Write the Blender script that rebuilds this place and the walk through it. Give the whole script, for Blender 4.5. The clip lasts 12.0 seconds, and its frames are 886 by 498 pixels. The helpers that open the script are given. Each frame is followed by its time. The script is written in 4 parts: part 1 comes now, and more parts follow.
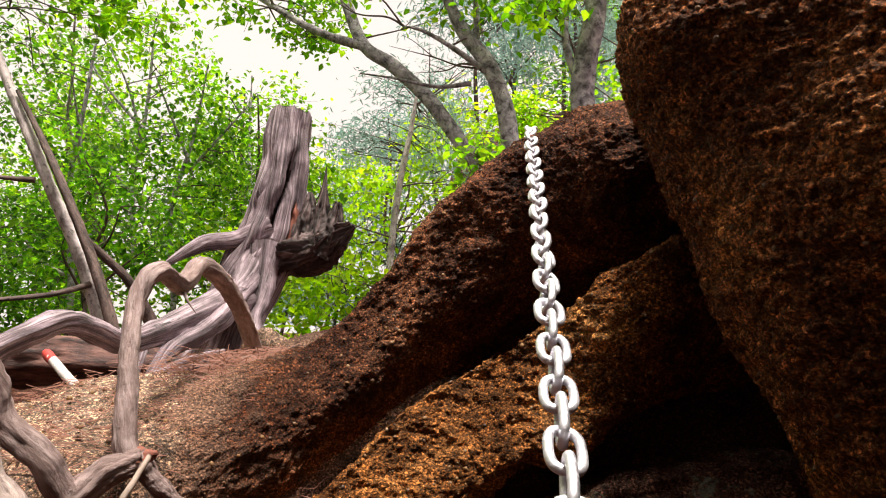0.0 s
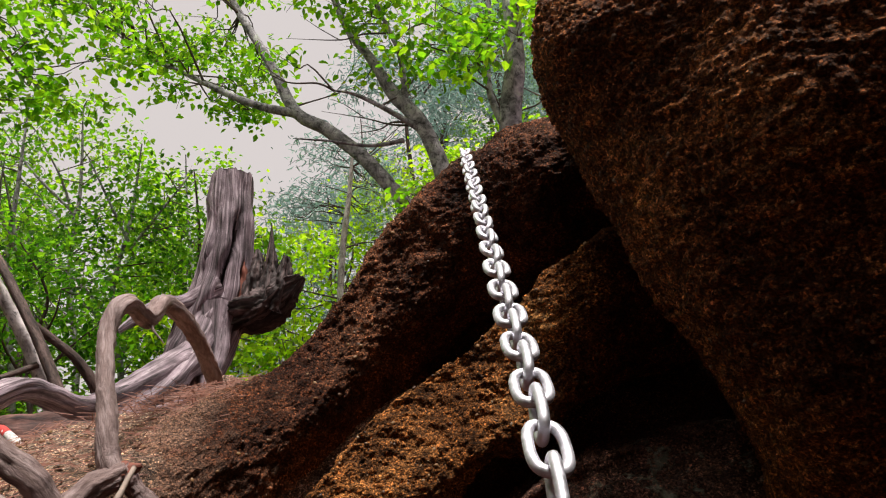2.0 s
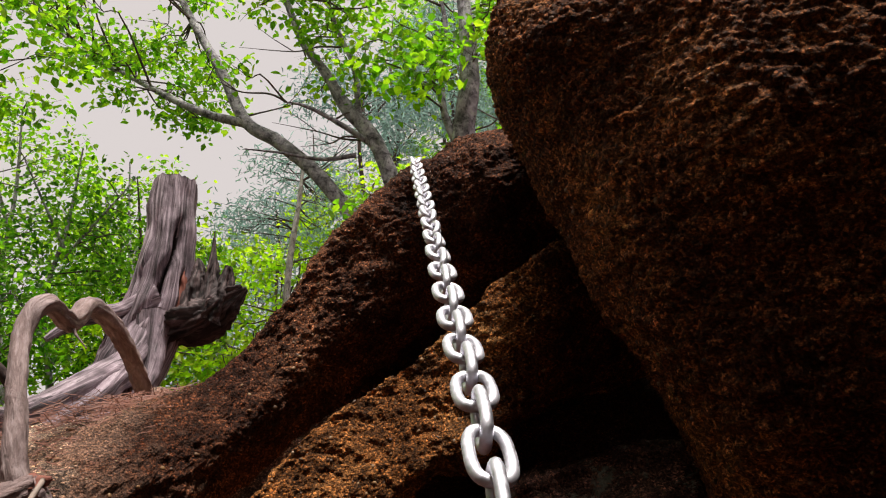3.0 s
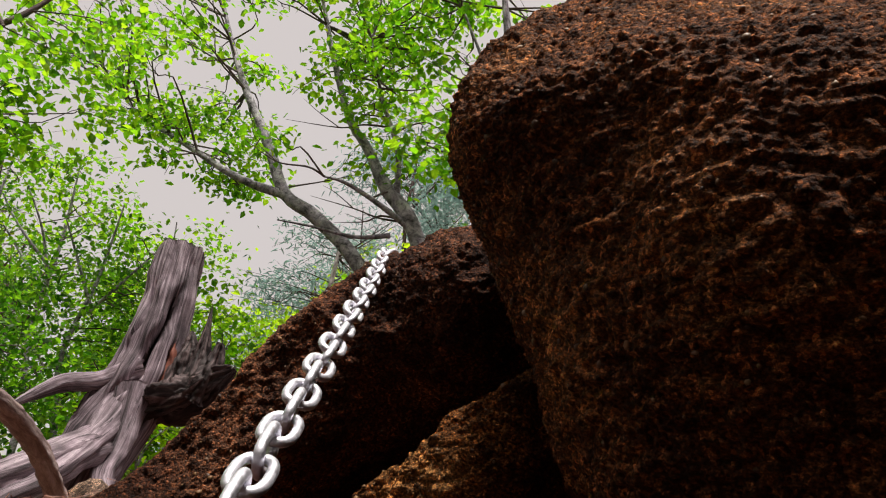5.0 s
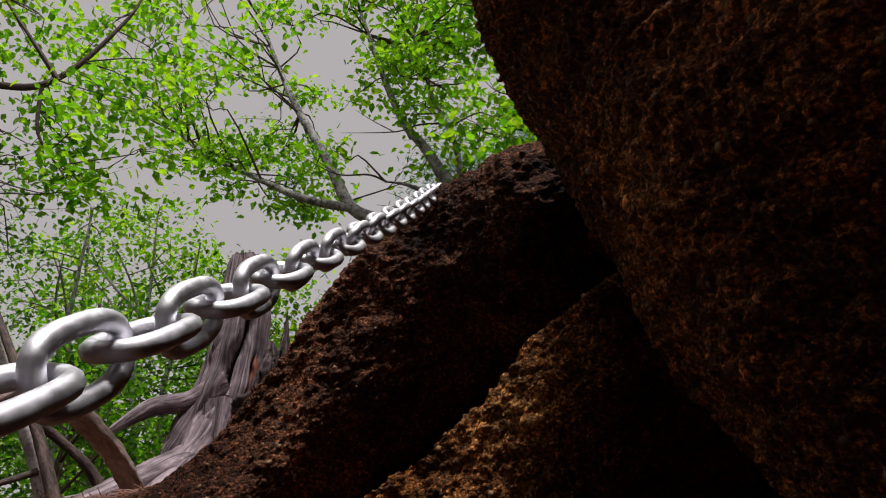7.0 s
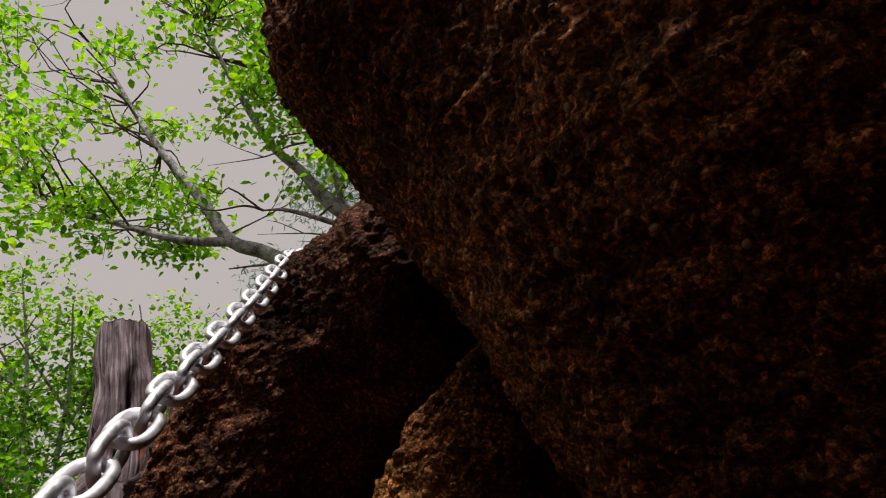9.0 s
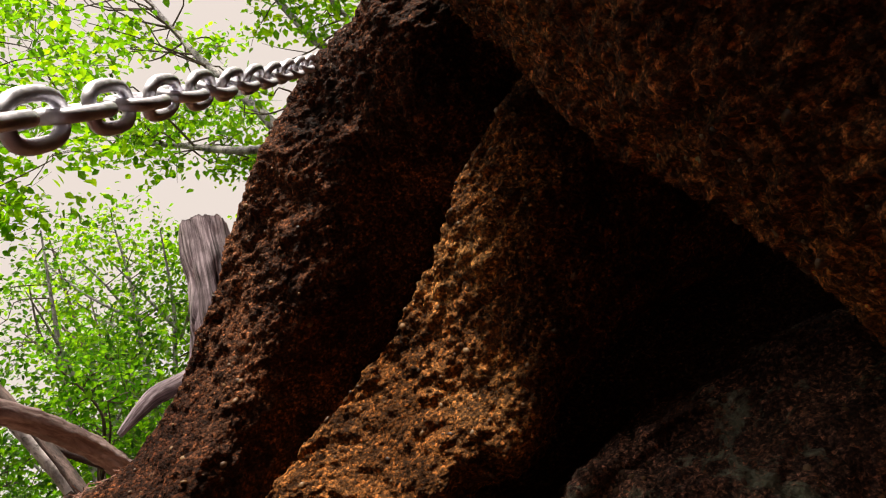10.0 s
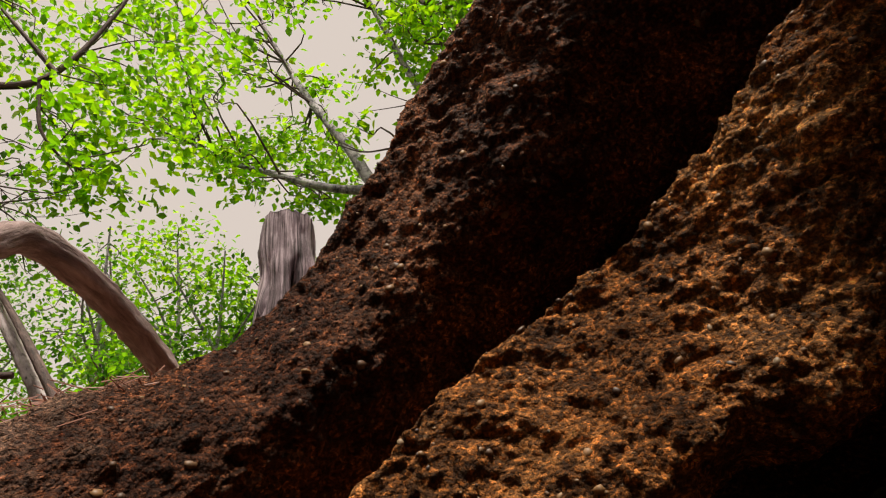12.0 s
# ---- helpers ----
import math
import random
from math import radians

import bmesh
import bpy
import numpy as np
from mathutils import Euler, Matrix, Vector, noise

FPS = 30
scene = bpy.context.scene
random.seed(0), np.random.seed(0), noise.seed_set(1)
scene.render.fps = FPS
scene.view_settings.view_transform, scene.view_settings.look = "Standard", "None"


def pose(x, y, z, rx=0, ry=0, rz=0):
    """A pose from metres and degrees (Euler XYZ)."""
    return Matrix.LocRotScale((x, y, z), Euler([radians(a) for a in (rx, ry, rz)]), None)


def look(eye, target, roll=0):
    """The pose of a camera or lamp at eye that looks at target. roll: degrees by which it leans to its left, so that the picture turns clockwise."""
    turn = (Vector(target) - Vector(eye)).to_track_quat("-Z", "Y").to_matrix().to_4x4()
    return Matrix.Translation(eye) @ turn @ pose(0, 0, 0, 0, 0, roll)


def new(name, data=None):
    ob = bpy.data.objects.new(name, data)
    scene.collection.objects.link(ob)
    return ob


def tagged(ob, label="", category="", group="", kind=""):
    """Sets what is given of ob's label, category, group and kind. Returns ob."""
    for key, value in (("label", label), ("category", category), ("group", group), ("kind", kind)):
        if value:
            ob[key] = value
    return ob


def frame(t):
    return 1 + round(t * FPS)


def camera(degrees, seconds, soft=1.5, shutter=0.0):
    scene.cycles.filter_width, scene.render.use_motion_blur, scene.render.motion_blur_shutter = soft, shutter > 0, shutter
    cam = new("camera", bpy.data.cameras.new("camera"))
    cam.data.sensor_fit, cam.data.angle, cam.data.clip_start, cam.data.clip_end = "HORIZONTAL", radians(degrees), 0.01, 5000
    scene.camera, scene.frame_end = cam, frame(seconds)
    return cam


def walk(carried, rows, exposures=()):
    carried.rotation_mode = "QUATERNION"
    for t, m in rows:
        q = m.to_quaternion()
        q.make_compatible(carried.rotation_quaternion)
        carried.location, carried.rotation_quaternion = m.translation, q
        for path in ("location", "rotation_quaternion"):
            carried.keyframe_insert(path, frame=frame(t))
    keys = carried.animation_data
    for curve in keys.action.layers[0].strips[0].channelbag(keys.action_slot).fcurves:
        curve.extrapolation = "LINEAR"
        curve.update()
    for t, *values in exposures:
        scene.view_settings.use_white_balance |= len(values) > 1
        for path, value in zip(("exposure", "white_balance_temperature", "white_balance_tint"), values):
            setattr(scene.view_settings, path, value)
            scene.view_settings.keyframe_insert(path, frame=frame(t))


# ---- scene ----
cam = camera(62.7, 12.0, soft=1.1)
METRES, EYE, TILT, LEAN, TURN = 2.3, 1.5, 8.0, 0.0, 0.0
ROWS = [
    (0.0, 0.0, 0.0, 0.0, 0.0, 0.0, -0.0),
    (0.5, -0.0046, -0.0066, 0.0022, 1.56, 1.98, 1.57),
    (1.0, -0.0226, -0.0306, -0.0411, 2.54, -1.18, 2.85),
    (1.5, -0.0158, -0.0449, -0.0514, -1.22, 3.46, 4.65),
    (2.0, -0.0108, -0.0558, -0.062, -4.1, 4.9, 5.68),
    (2.5, -0.0078, -0.0525, -0.0834, -7.17, 5.59, 5.72),
    (4.5, 0.0407, 0.0761, -0.0105, -6.32, 9.51, -0.35),
    (5.0, 0.1035, 0.0966, -0.0291, -5.05, 12.83, -1.61),
    (5.5, 0.1439, 0.1064, -0.085, -3.68, 16.62, 0.62),
    (6.0, 0.1375, 0.1302, -0.107, -1.6, 20.17, 1.64),
    (6.5, 0.1237, 0.1628, -0.102, 1.51, 15.37, 3.45),
    (8.5, 0.1444, 0.2179, -0.0497, -0.98, 12.81, 11.85),
    (9.0, 0.1673, 0.2282, -0.0323, -2.83, 12.85, 16.11),
    (9.5, 0.1873, 0.2451, -0.0787, 0.75, 11.13, 22.15),
    (10.0, 0.1585, 0.2602, -0.1302, 5.02, 7.32, 24.06),
    (10.5, 0.1345, 0.2607, -0.1475, 10.94, 9.13, 25.96),
    (11.0, 0.1085, 0.2975, -0.1714, 11.37, 8.53, 22.58),
    (11.5, 0.0787, 0.3793, -0.1814, 7.87, 15.49, 15.78),
    (12.0, -0.004, 0.4222, -0.2002, 6.1, 15.8, 11.8),
]
EXPOSURES = [(t, stops, kelvin, 12) for t, stops, kelvin in ((0.0, 0.65, 6900), (0.6, 0.22, 6800), (1.0, 0.05, 6650), (2.5, 0.05, 6500), (4.5, 0.25, 6600), (5.0, -0.05, 6500), (5.5, -0.2, 6400), (6.5, -0.58, 6300), (8.5, -0.58, 6400), (9.0, -0.45, 6600), (9.5, 0.05, 6900), (10.5, 0.3, 7150), (12.0, 0.0, 7200))]
walk(cam, [(t, pose(0, 0, EYE, TILT, LEAN, TURN) @ pose(METRES * x, METRES * y, METRES * z, 90 + pitch, roll, yaw)) for t, x, y, z, yaw, pitch, roll in ROWS], EXPOSURES)

# ---- sky and sun: bright thin overcast, light from high above the clearing ----
world = bpy.data.worlds.new("sky")
scene.world = world
world.use_nodes = True
wn, wl = world.node_tree.nodes, world.node_tree.links
sky = wn.new("ShaderNodeTexSky")
sky.sky_type, sky.sun_disc = "NISHITA", False
sky.sun_elevation, sky.sun_rotation = radians(76.6), radians(146)
sky.dust_density, sky.air_density = 6.0, 1.0
cloud = wn.new("ShaderNodeMix")
cloud.data_type = "RGBA"
cloud.inputs[0].default_value = 0.8
cloud.inputs[7].default_value = (9.2, 8.4, 7.9, 1)
wl.new(sky.outputs[0], cloud.inputs[6])
wl.new(cloud.outputs[2], wn["Background"].inputs[0])
wn["Background"].inputs[1].default_value = 0.088

sun = new("sun", bpy.data.lights.new("sun", "SUN"))
sun.data.energy, sun.data.angle, sun.data.color = 5.0, radians(12), (1.0, 0.96, 0.88)
SUN_FROM = Vector((0.13, -0.19, 0.97)).normalized()
sun.matrix_world = look(SUN_FROM * 30, (0, 0, 0))


# ---- materials ----
def nodes_of(name):
    m = bpy.data.materials.new(name)
    m.use_nodes = True
    return m, m.node_tree.nodes, m.node_tree.links, m.node_tree.nodes["Principled BSDF"]


def noise_node(n, l, scale, detail=6.0, rough=0.6, stretch=None, space="Object", warp=0.0):
    tc = n.new("ShaderNodeTexCoord")
    mp = n.new("ShaderNodeMapping")
    if stretch:
        mp.inputs["Scale"].default_value = stretch
    l.new(tc.outputs[space], mp.inputs[0])
    t = n.new("ShaderNodeTexNoise")
    t.inputs["Scale"].default_value, t.inputs["Detail"].default_value, t.inputs["Roughness"].default_value = scale, detail, rough
    t.inputs["Distortion"].default_value = warp
    l.new(mp.outputs[0], t.inputs["Vector"])
    return t


def ramp(n, l, src, stops):
    r = n.new("ShaderNodeValToRGB")
    e = r.color_ramp.elements
    while len(e) < len(stops):
        e.new(0.5)
    for k, (p, c) in zip(e, stops):
        k.position, k.color = p, (*c, 1) if len(c) == 3 else c
    l.new(src, r.inputs[0])
    return r


def mixed(n, l, fac, a, b, mode="MIX"):
    m = n.new("ShaderNodeMix")
    m.data_type, m.blend_type = "RGBA", mode
    for s, v in ((0, fac), (6, a), (7, b)):
        if isinstance(v, (int, float)):
            m.inputs[s].default_value = v
        elif isinstance(v, tuple):
            m.inputs[s].default_value = (*v, 1)
        else:
            l.new(v, m.inputs[s])
    return m.outputs[2]


def bumped(n, l, bsdf, sources):
    last = None
    for src, strength, dist in sources:
        b = n.new("ShaderNodeBump")
        b.inputs["Strength"].default_value, b.inputs["Distance"].default_value = strength, abs(dist)
        b.invert = dist < 0
        l.new(src, b.inputs["Height"])
        if last:
            l.new(last, b.inputs["Normal"])
        last = b.outputs[0]
    l.new(last, bsdf.inputs["Normal"])


def rock_material(name, dark, mid, light, lichen, lichen_amount, pebble=165.0, gloss=0.68, sand=None, sheen=0.13, litter=None, lichen_from=0.60, bed=None, stained=0.16):
    """Coarse weathered conglomerate: stained matrix, gritty pebbles, ochre and grey lichen patches."""
    m, n, l, b = nodes_of(name)
    big = noise_node(n, l, 3.2, 5, 0.55, warp=0.4)
    mid_n = noise_node(n, l, 14.0, 7, 0.68, bed, warp=0.3)
    grain_n = noise_node(n, l, 150.0, 4, 0.75, (1.0, 1.0, 1.5))
    fine = noise_node(n, l, 380.0, 3, 0.7)
    tc = n.new("ShaderNodeTexCoord")
    cells = []
    for k in (pebble, pebble * 2.6):
        vor = n.new("ShaderNodeTexVoronoi")
        vor.inputs["Scale"].default_value = k
        l.new(tc.outputs["Object"], vor.inputs["Vector"])
        cells.append(vor)
    base = ramp(n, l, big.outputs[0], [(0.3, dark), (0.5, mid), (0.72, light)])
    stain = ramp(n, l, mid_n.outputs[0], [(0.38, (stained, stained * 0.9, stained * 0.9)), (0.53, (0.95, 0.93, 0.92)), (0.70, (1.75, 1.6, 1.4))])
    col = mixed(n, l, 0.8, base.outputs[0], stain.outputs[0], "MULTIPLY")
    grit = ramp(n, l, grain_n.outputs[0], [(0.36, (0.22, 0.2, 0.19)), (0.5, (0.85, 0.83, 0.8)), (0.64, (3.2, 2.85, 2.4))])
    col = mixed(n, l, 0.85, col, grit.outputs[0], "MULTIPLY")
    speck = ramp(n, l, cells[0].outputs["Color"], [(0.22, (0.34, 0.3, 0.28)), (0.6, (0.95, 0.95, 0.95)), (0.92, (3.2, 2.8, 2.3))])
    col = mixed(n, l, 0.7, col, speck.outputs[0], "MULTIPLY")
    lich = noise_node(n, l, 6.5, 8, 0.75, warp=0.8)
    lm = ramp(n, l, lich.outputs[0], [(lichen_from, (0, 0, 0)), (lichen_from + 0.08, (lichen_amount,) * 3)])
    col = mixed(n, l, lm.outputs[0], col, lichen)
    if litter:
        # brown leaf litter under the trees and on the bank, away from the sandy shelf
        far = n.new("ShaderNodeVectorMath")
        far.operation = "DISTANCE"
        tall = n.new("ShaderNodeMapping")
        # height counts most, so the unseen hollow floor is darkened to cut bounced light
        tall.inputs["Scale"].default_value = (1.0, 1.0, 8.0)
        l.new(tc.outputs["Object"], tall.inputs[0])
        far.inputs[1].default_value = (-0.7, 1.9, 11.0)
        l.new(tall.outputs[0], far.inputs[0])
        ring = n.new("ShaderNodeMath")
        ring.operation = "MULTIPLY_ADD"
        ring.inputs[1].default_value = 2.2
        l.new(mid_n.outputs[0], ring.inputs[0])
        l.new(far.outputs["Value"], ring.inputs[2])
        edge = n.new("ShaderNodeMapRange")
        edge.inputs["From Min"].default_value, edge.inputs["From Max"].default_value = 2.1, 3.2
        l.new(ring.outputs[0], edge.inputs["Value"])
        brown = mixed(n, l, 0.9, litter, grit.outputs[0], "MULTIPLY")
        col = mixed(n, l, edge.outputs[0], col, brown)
    if sand:
        # sand washed over the foot of the rock, with a ragged edge
        split = n.new("ShaderNodeSeparateXYZ")
        l.new(tc.outputs["Object"], split.inputs[0])
        edge = n.new("ShaderNodeMath")
        edge.operation = "MULTIPLY_ADD"
        edge.inputs[1].default_value, edge.inputs[2].default_value = 0.45, -0.225
        l.new(mid_n.outputs[0], edge.inputs[0])
        along = n.new("ShaderNodeMath")
        along.operation = "ADD"
        l.new(split.outputs[0], along.inputs[0])
        l.new(edge.outputs[0], along.inputs[1])
        cover = n.new("ShaderNodeMapRange")
        cover.inputs["From Min"].default_value, cover.inputs["From Max"].default_value = -0.50, -0.72
        l.new(along.outputs[0], cover.inputs["Value"])
        sanded = mixed(n, l, 0.8, sand, grit.outputs[0], "MULTIPLY")
        col = mixed(n, l, cover.outputs[0], col, sanded)
    l.new(col, b.inputs["Base Color"])
    rr = ramp(n, l, grain_n.outputs[0], [(0.3, (gloss - 0.2,) * 3), (0.7, (gloss + 0.2,) * 3)])
    l.new(rr.outputs[0], b.inputs["Roughness"])
    b.inputs["Specular IOR Level"].default_value = sheen
    bumped(n, l, b, [(mid_n.outputs[0], 1.0, 0.022), (grain_n.outputs[0], 1.0, 0.007), (cells[0].outputs["Distance"], 1.0, -0.006), (cells[1].outputs["Distance"], 0.7, -0.002), (fine.outputs[0], 0.7, 0.002)])
    return m


def wood_material(name, dark, mid, light, grain=(30, 30, 2.2), moss=None, cracked=0.85, stains=0.5):
    """Wood whose grain runs along the limb, by the limb's own girth and length."""
    m, n, l, b = nodes_of(name)
    at = n.new("ShaderNodeAttribute")
    at.attribute_name = "grain"
    mp = n.new("ShaderNodeMapping")
    mp.inputs["Scale"].default_value = grain
    l.new(at.outputs["Vector"], mp.inputs[0])
    streak, crack = n.new("ShaderNodeTexNoise"), n.new("ShaderNodeTexNoise")
    for t, k, d in ((streak, 1.6, 8.0), (crack, 3.4, 6.0)):
        t.inputs["Scale"].default_value, t.inputs["Detail"].default_value, t.inputs["Roughness"].default_value, t.inputs["Distortion"].default_value = k, d, 0.68, 0.5
        l.new(mp.outputs[0], t.inputs["Vector"])
    blot = noise_node(n, l, 7.0, 5, 0.6)
    fine = noise_node(n, l, 110.0, 5, 0.7)
    c = ramp(n, l, streak.outputs[0], [(0.36, dark), (0.5, mid), (0.68, light)])
    tint = ramp(n, l, blot.outputs[0], [(0.3, (stains, stains * 0.92, stains * 0.9)), (0.7, (1.3, 1.26, 1.26))])
    col = mixed(n, l, 0.8, c.outputs[0], tint.outputs[0], "MULTIPLY")
    gap = ramp(n, l, crack.outputs[0], [(0.33, (0.06, 0.05, 0.055)), (0.44, (1.06, 1.0, 1.06))])
    col = mixed(n, l, cracked, col, gap.outputs[0], "MULTIPLY")
    if moss:
        mm = ramp(n, l, blot.outputs[0], [(0.6, (0, 0, 0)), (0.68, (0.8,) * 3)])
        col = mixed(n, l, mm.outputs[0], col, moss)
    l.new(col, b.inputs["Base Color"])
    b.inputs["Roughness"].default_value = 0.72
    bumped(n, l, b, [(streak.outputs[0], 0.8, 0.010), (crack.outputs[0], 0.8, 0.006), (fine.outputs[0], 0.6, 0.003)])
    return m


def leaf_material(name, deep, fresh, glow, lit=(2.65, 3.2, 1.6)):
    m, n, l, b = nodes_of(name)
    geo = n.new("ShaderNodeNewGeometry")
    r = ramp(n, l, geo.outputs["Random Per Island"], [(0.0, deep), (0.55, fresh), (1.0, glow)])
    vein = noise_node(n, l, 60.0, 3, 0.5)
    tone = ramp(n, l, vein.outputs[0], [(0.3, (0.8, 0.8, 0.8)), (0.7, (1.15, 1.15, 1.1))])
    col = mixed(n, l, 0.6, r.outputs[0], tone.outputs[0], "MULTIPLY")
    l.new(col, b.inputs["Base Color"])
    b.inputs["Roughness"].default_value = 0.42
    tr = n.new("ShaderNodeBsdfTranslucent")
    boost = mixed(n, l, 1.0, col, lit, "MULTIPLY")
    l.new(boost, tr.inputs[0])
    mx = n.new("ShaderNodeMixShader")
    mx.inputs[0].default_value = 0.64
    l.new(b.outputs[0], mx.inputs[1])
    l.new(tr.outputs[0], mx.inputs[2])
    l.new(mx.outputs[0], n["Material Output"].inputs[0])
    return m


ROCK_SLAB = rock_material("rock_red_brown", (0.040, 0.014, 0.008), (0.125, 0.054, 0.032), (0.33, 0.155, 0.088), (0.29, 0.20, 0.14), 0.3, sand=(0.30, 0.185, 0.14))
ROCK_GOLD = rock_material("rock_ochre", (0.090, 0.036, 0.012), (0.28, 0.122, 0.042), (0.57, 0.30, 0.115), (0.44, 0.33, 0.19), 0.35)
ROCK_BOULDER = rock_material("rock_dark_brown", (0.095, 0.040, 0.023), (0.205, 0.088, 0.041), (0.42, 0.205, 0.085), (0.26, 0.21, 0.16), 0.25, pebble=150.0, sheen=0.10, bed=(1.1, 1.1, 2.6), stained=0.38)
ROCK_GREY = rock_material("rock_grey_lichen", (0.07, 0.034, 0.028), (0.19, 0.11, 0.095), (0.34, 0.22, 0.19), (0.42, 0.47, 0.36), 0.85, lichen_from=0.55, stained=0.3)
SOIL = rock_material("soil_sand", (0.23, 0.16, 0.13), (0.38, 0.29, 0.245), (0.52, 0.425, 0.365), (0.18, 0.092, 0.07), 0.4, pebble=240.0, gloss=0.85)
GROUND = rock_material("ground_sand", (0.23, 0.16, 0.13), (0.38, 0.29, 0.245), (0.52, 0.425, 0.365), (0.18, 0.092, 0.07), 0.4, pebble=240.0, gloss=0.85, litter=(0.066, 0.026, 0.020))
DEADWOOD = wood_material("weathered_deadwood", (0.04, 0.027, 0.03), (0.25, 0.20, 0.22), (0.70, 0.63, 0.655), (30, 30, 1.5), cracked=0.95, stains=0.28)
DARKWOOD = wood_material("rotten_wood_and_crevice_shade", (0.010, 0.006, 0.006), (0.042, 0.026, 0.024), (0.22, 0.16, 0.15), (26, 26, 3.0))
ROOTWOOD = wood_material("root_bark", (0.19, 0.13, 0.115), (0.30, 0.22, 0.205), (0.50, 0.405, 0.39), (40, 40, 9.0), cracked=0.28, stains=0.6)
PALEROOT = wood_material("pale_root", (0.28, 0.21, 0.19), (0.48, 0.40, 0.36), (0.72, 0.63, 0.58), (36, 36, 8.0), cracked=0.35)
BARK = wood_material("grey_bark", (0.06, 0.057, 0.061), (0.35, 0.345, 0.37), (0.68, 0.675, 0.70), (9, 9, 8), (0.52, 0.54, 0.48), stains=0.22)
PALEBARK = wood_material("pale_bark", (0.24, 0.21, 0.20), (0.5, 0.47, 0.45), (0.74, 0.70, 0.68), (10, 10, 5))
LOGBARK = wood_material("rotting_log_bark", (0.018, 0.009, 0.009), (0.10, 0.046, 0.036), (0.24, 0.125, 0.095), (18, 18, 4), stains=0.25)
DARKBARK = wood_material("dark_bark", (0.03, 0.02, 0.017), (0.09, 0.06, 0.05), (0.2, 0.14, 0.12), (16, 16, 5))
LEAF_FRESH = leaf_material("leaf_fresh", (0.045, 0.115, 0.006), (0.11, 0.215, 0.008), (0.22, 0.29, 0.012))
LEAF_DEEP = leaf_material("leaf_deep", (0.018, 0.06, 0.006), (0.06, 0.145, 0.008), (0.14, 0.235, 0.012))
LEAF_YELLOW = leaf_material("leaf_yellow_green", (0.10, 0.19, 0.008), (0.21, 0.29, 0.010), (0.34, 0.38, 0.016))
# grey-green needles paled towards blue, with distance haze put into their colour
LEAF_PINE = leaf_material("needle_grey_green_hazed", (0.14, 0.21, 0.19), (0.20, 0.28, 0.25), (0.28, 0.36, 0.32), (1.7, 1.9, 1.9))


def plain(name, color, rough=0.6, metal=0.0, grain=40.0, amount=0.35):
    m, n, l, b = nodes_of(name)
    t = noise_node(n, l, grain, 5, 0.6)
    lo, hi = tuple(c * (1 - amount) for c in color), tuple(min(1, c * (1 + amount)) for c in color)
    r = ramp(n, l, t.outputs[0], [(0.3, lo), (0.7, hi)])
    l.new(r.outputs[0], b.inputs["Base Color"])
    b.inputs["Roughness"].default_value, b.inputs["Metallic"].default_value = rough, metal
    rr = ramp(n, l, t.outputs[0], [(0.3, (rough * 0.8,) * 3), (0.75, (min(1, rough * 1.35),) * 3)])
    l.new(rr.outputs[0], b.inputs["Roughness"])
    return m


STEEL = plain("galvanised_steel", (0.82, 0.81, 0.87), 0.52, 1.0, 120.0, 0.14)
RED_END = plain("red_paint", (0.50, 0.05, 0.045), 0.6)
PALE_WOOD = plain("pale_stick", (0.40, 0.31, 0.26), 0.7)
WHITE_STAKE = plain("white_painted_wood", (0.66, 0.61, 0.60), 0.7, grain=90.0)
NEEDLE = plain("dry_pine_needles", (0.26, 0.11, 0.075), 0.6)
PEBBLE, pn, pl, pb = nodes_of("pebble_mix")
pgeo = pn.new("ShaderNodeNewGeometry")
pcol = ramp(pn, pl, pgeo.outputs["Random Per Island"], [(0.0, (0.05, 0.025, 0.016)), (0.45, (0.16, 0.085, 0.045)), (0.85, (0.27, 0.14, 0.055)), (1.0, (0.30, 0.21, 0.13))])
pgrain = noise_node(pn, pl, 260.0, 4, 0.6)
ptone = ramp(pn, pl, pgrain.outputs[0], [(0.3, (0.6, 0.6, 0.6)), (0.7, (1.3, 1.3, 1.3))])
pl.new(mixed(pn, pl, 0.8, pcol.outputs[0], ptone.outputs[0], "MULTIPLY"), pb.inputs["Base Color"])
pb.inputs["Roughness"].default_value = 0.5
TWIG = plain("twig_bark", (0.10, 0.075, 0.065), 0.8)
TORN = plain("torn_red_wood", (0.22, 0.07, 0.045), 0.7)


# ---- mesh helpers ----
def link_mesh(name, verts, faces, material, parent=None, smooth=True, label=""):
    me = bpy.data.meshes.new(name)
    me.from_pydata([tuple(v) for v in verts] if not isinstance(verts, np.ndarray) else verts.tolist(), [], faces if isinstance(faces, list) else faces.tolist())
    me.materials.append(material)
    if smooth:
        me.polygons.foreach_set("use_smooth", [True] * len(me.polygons))
    me.update()
    ob = new(name, me)
    ob.parent = parent
    if label:
        ob["label"] = label
    return ob


def thing(name, place, label, category, group="", kind=""):
    e = new(name)
    e.location = place
    e.empty_display_size = 0.05
    return tagged(e, label, category, group, kind)


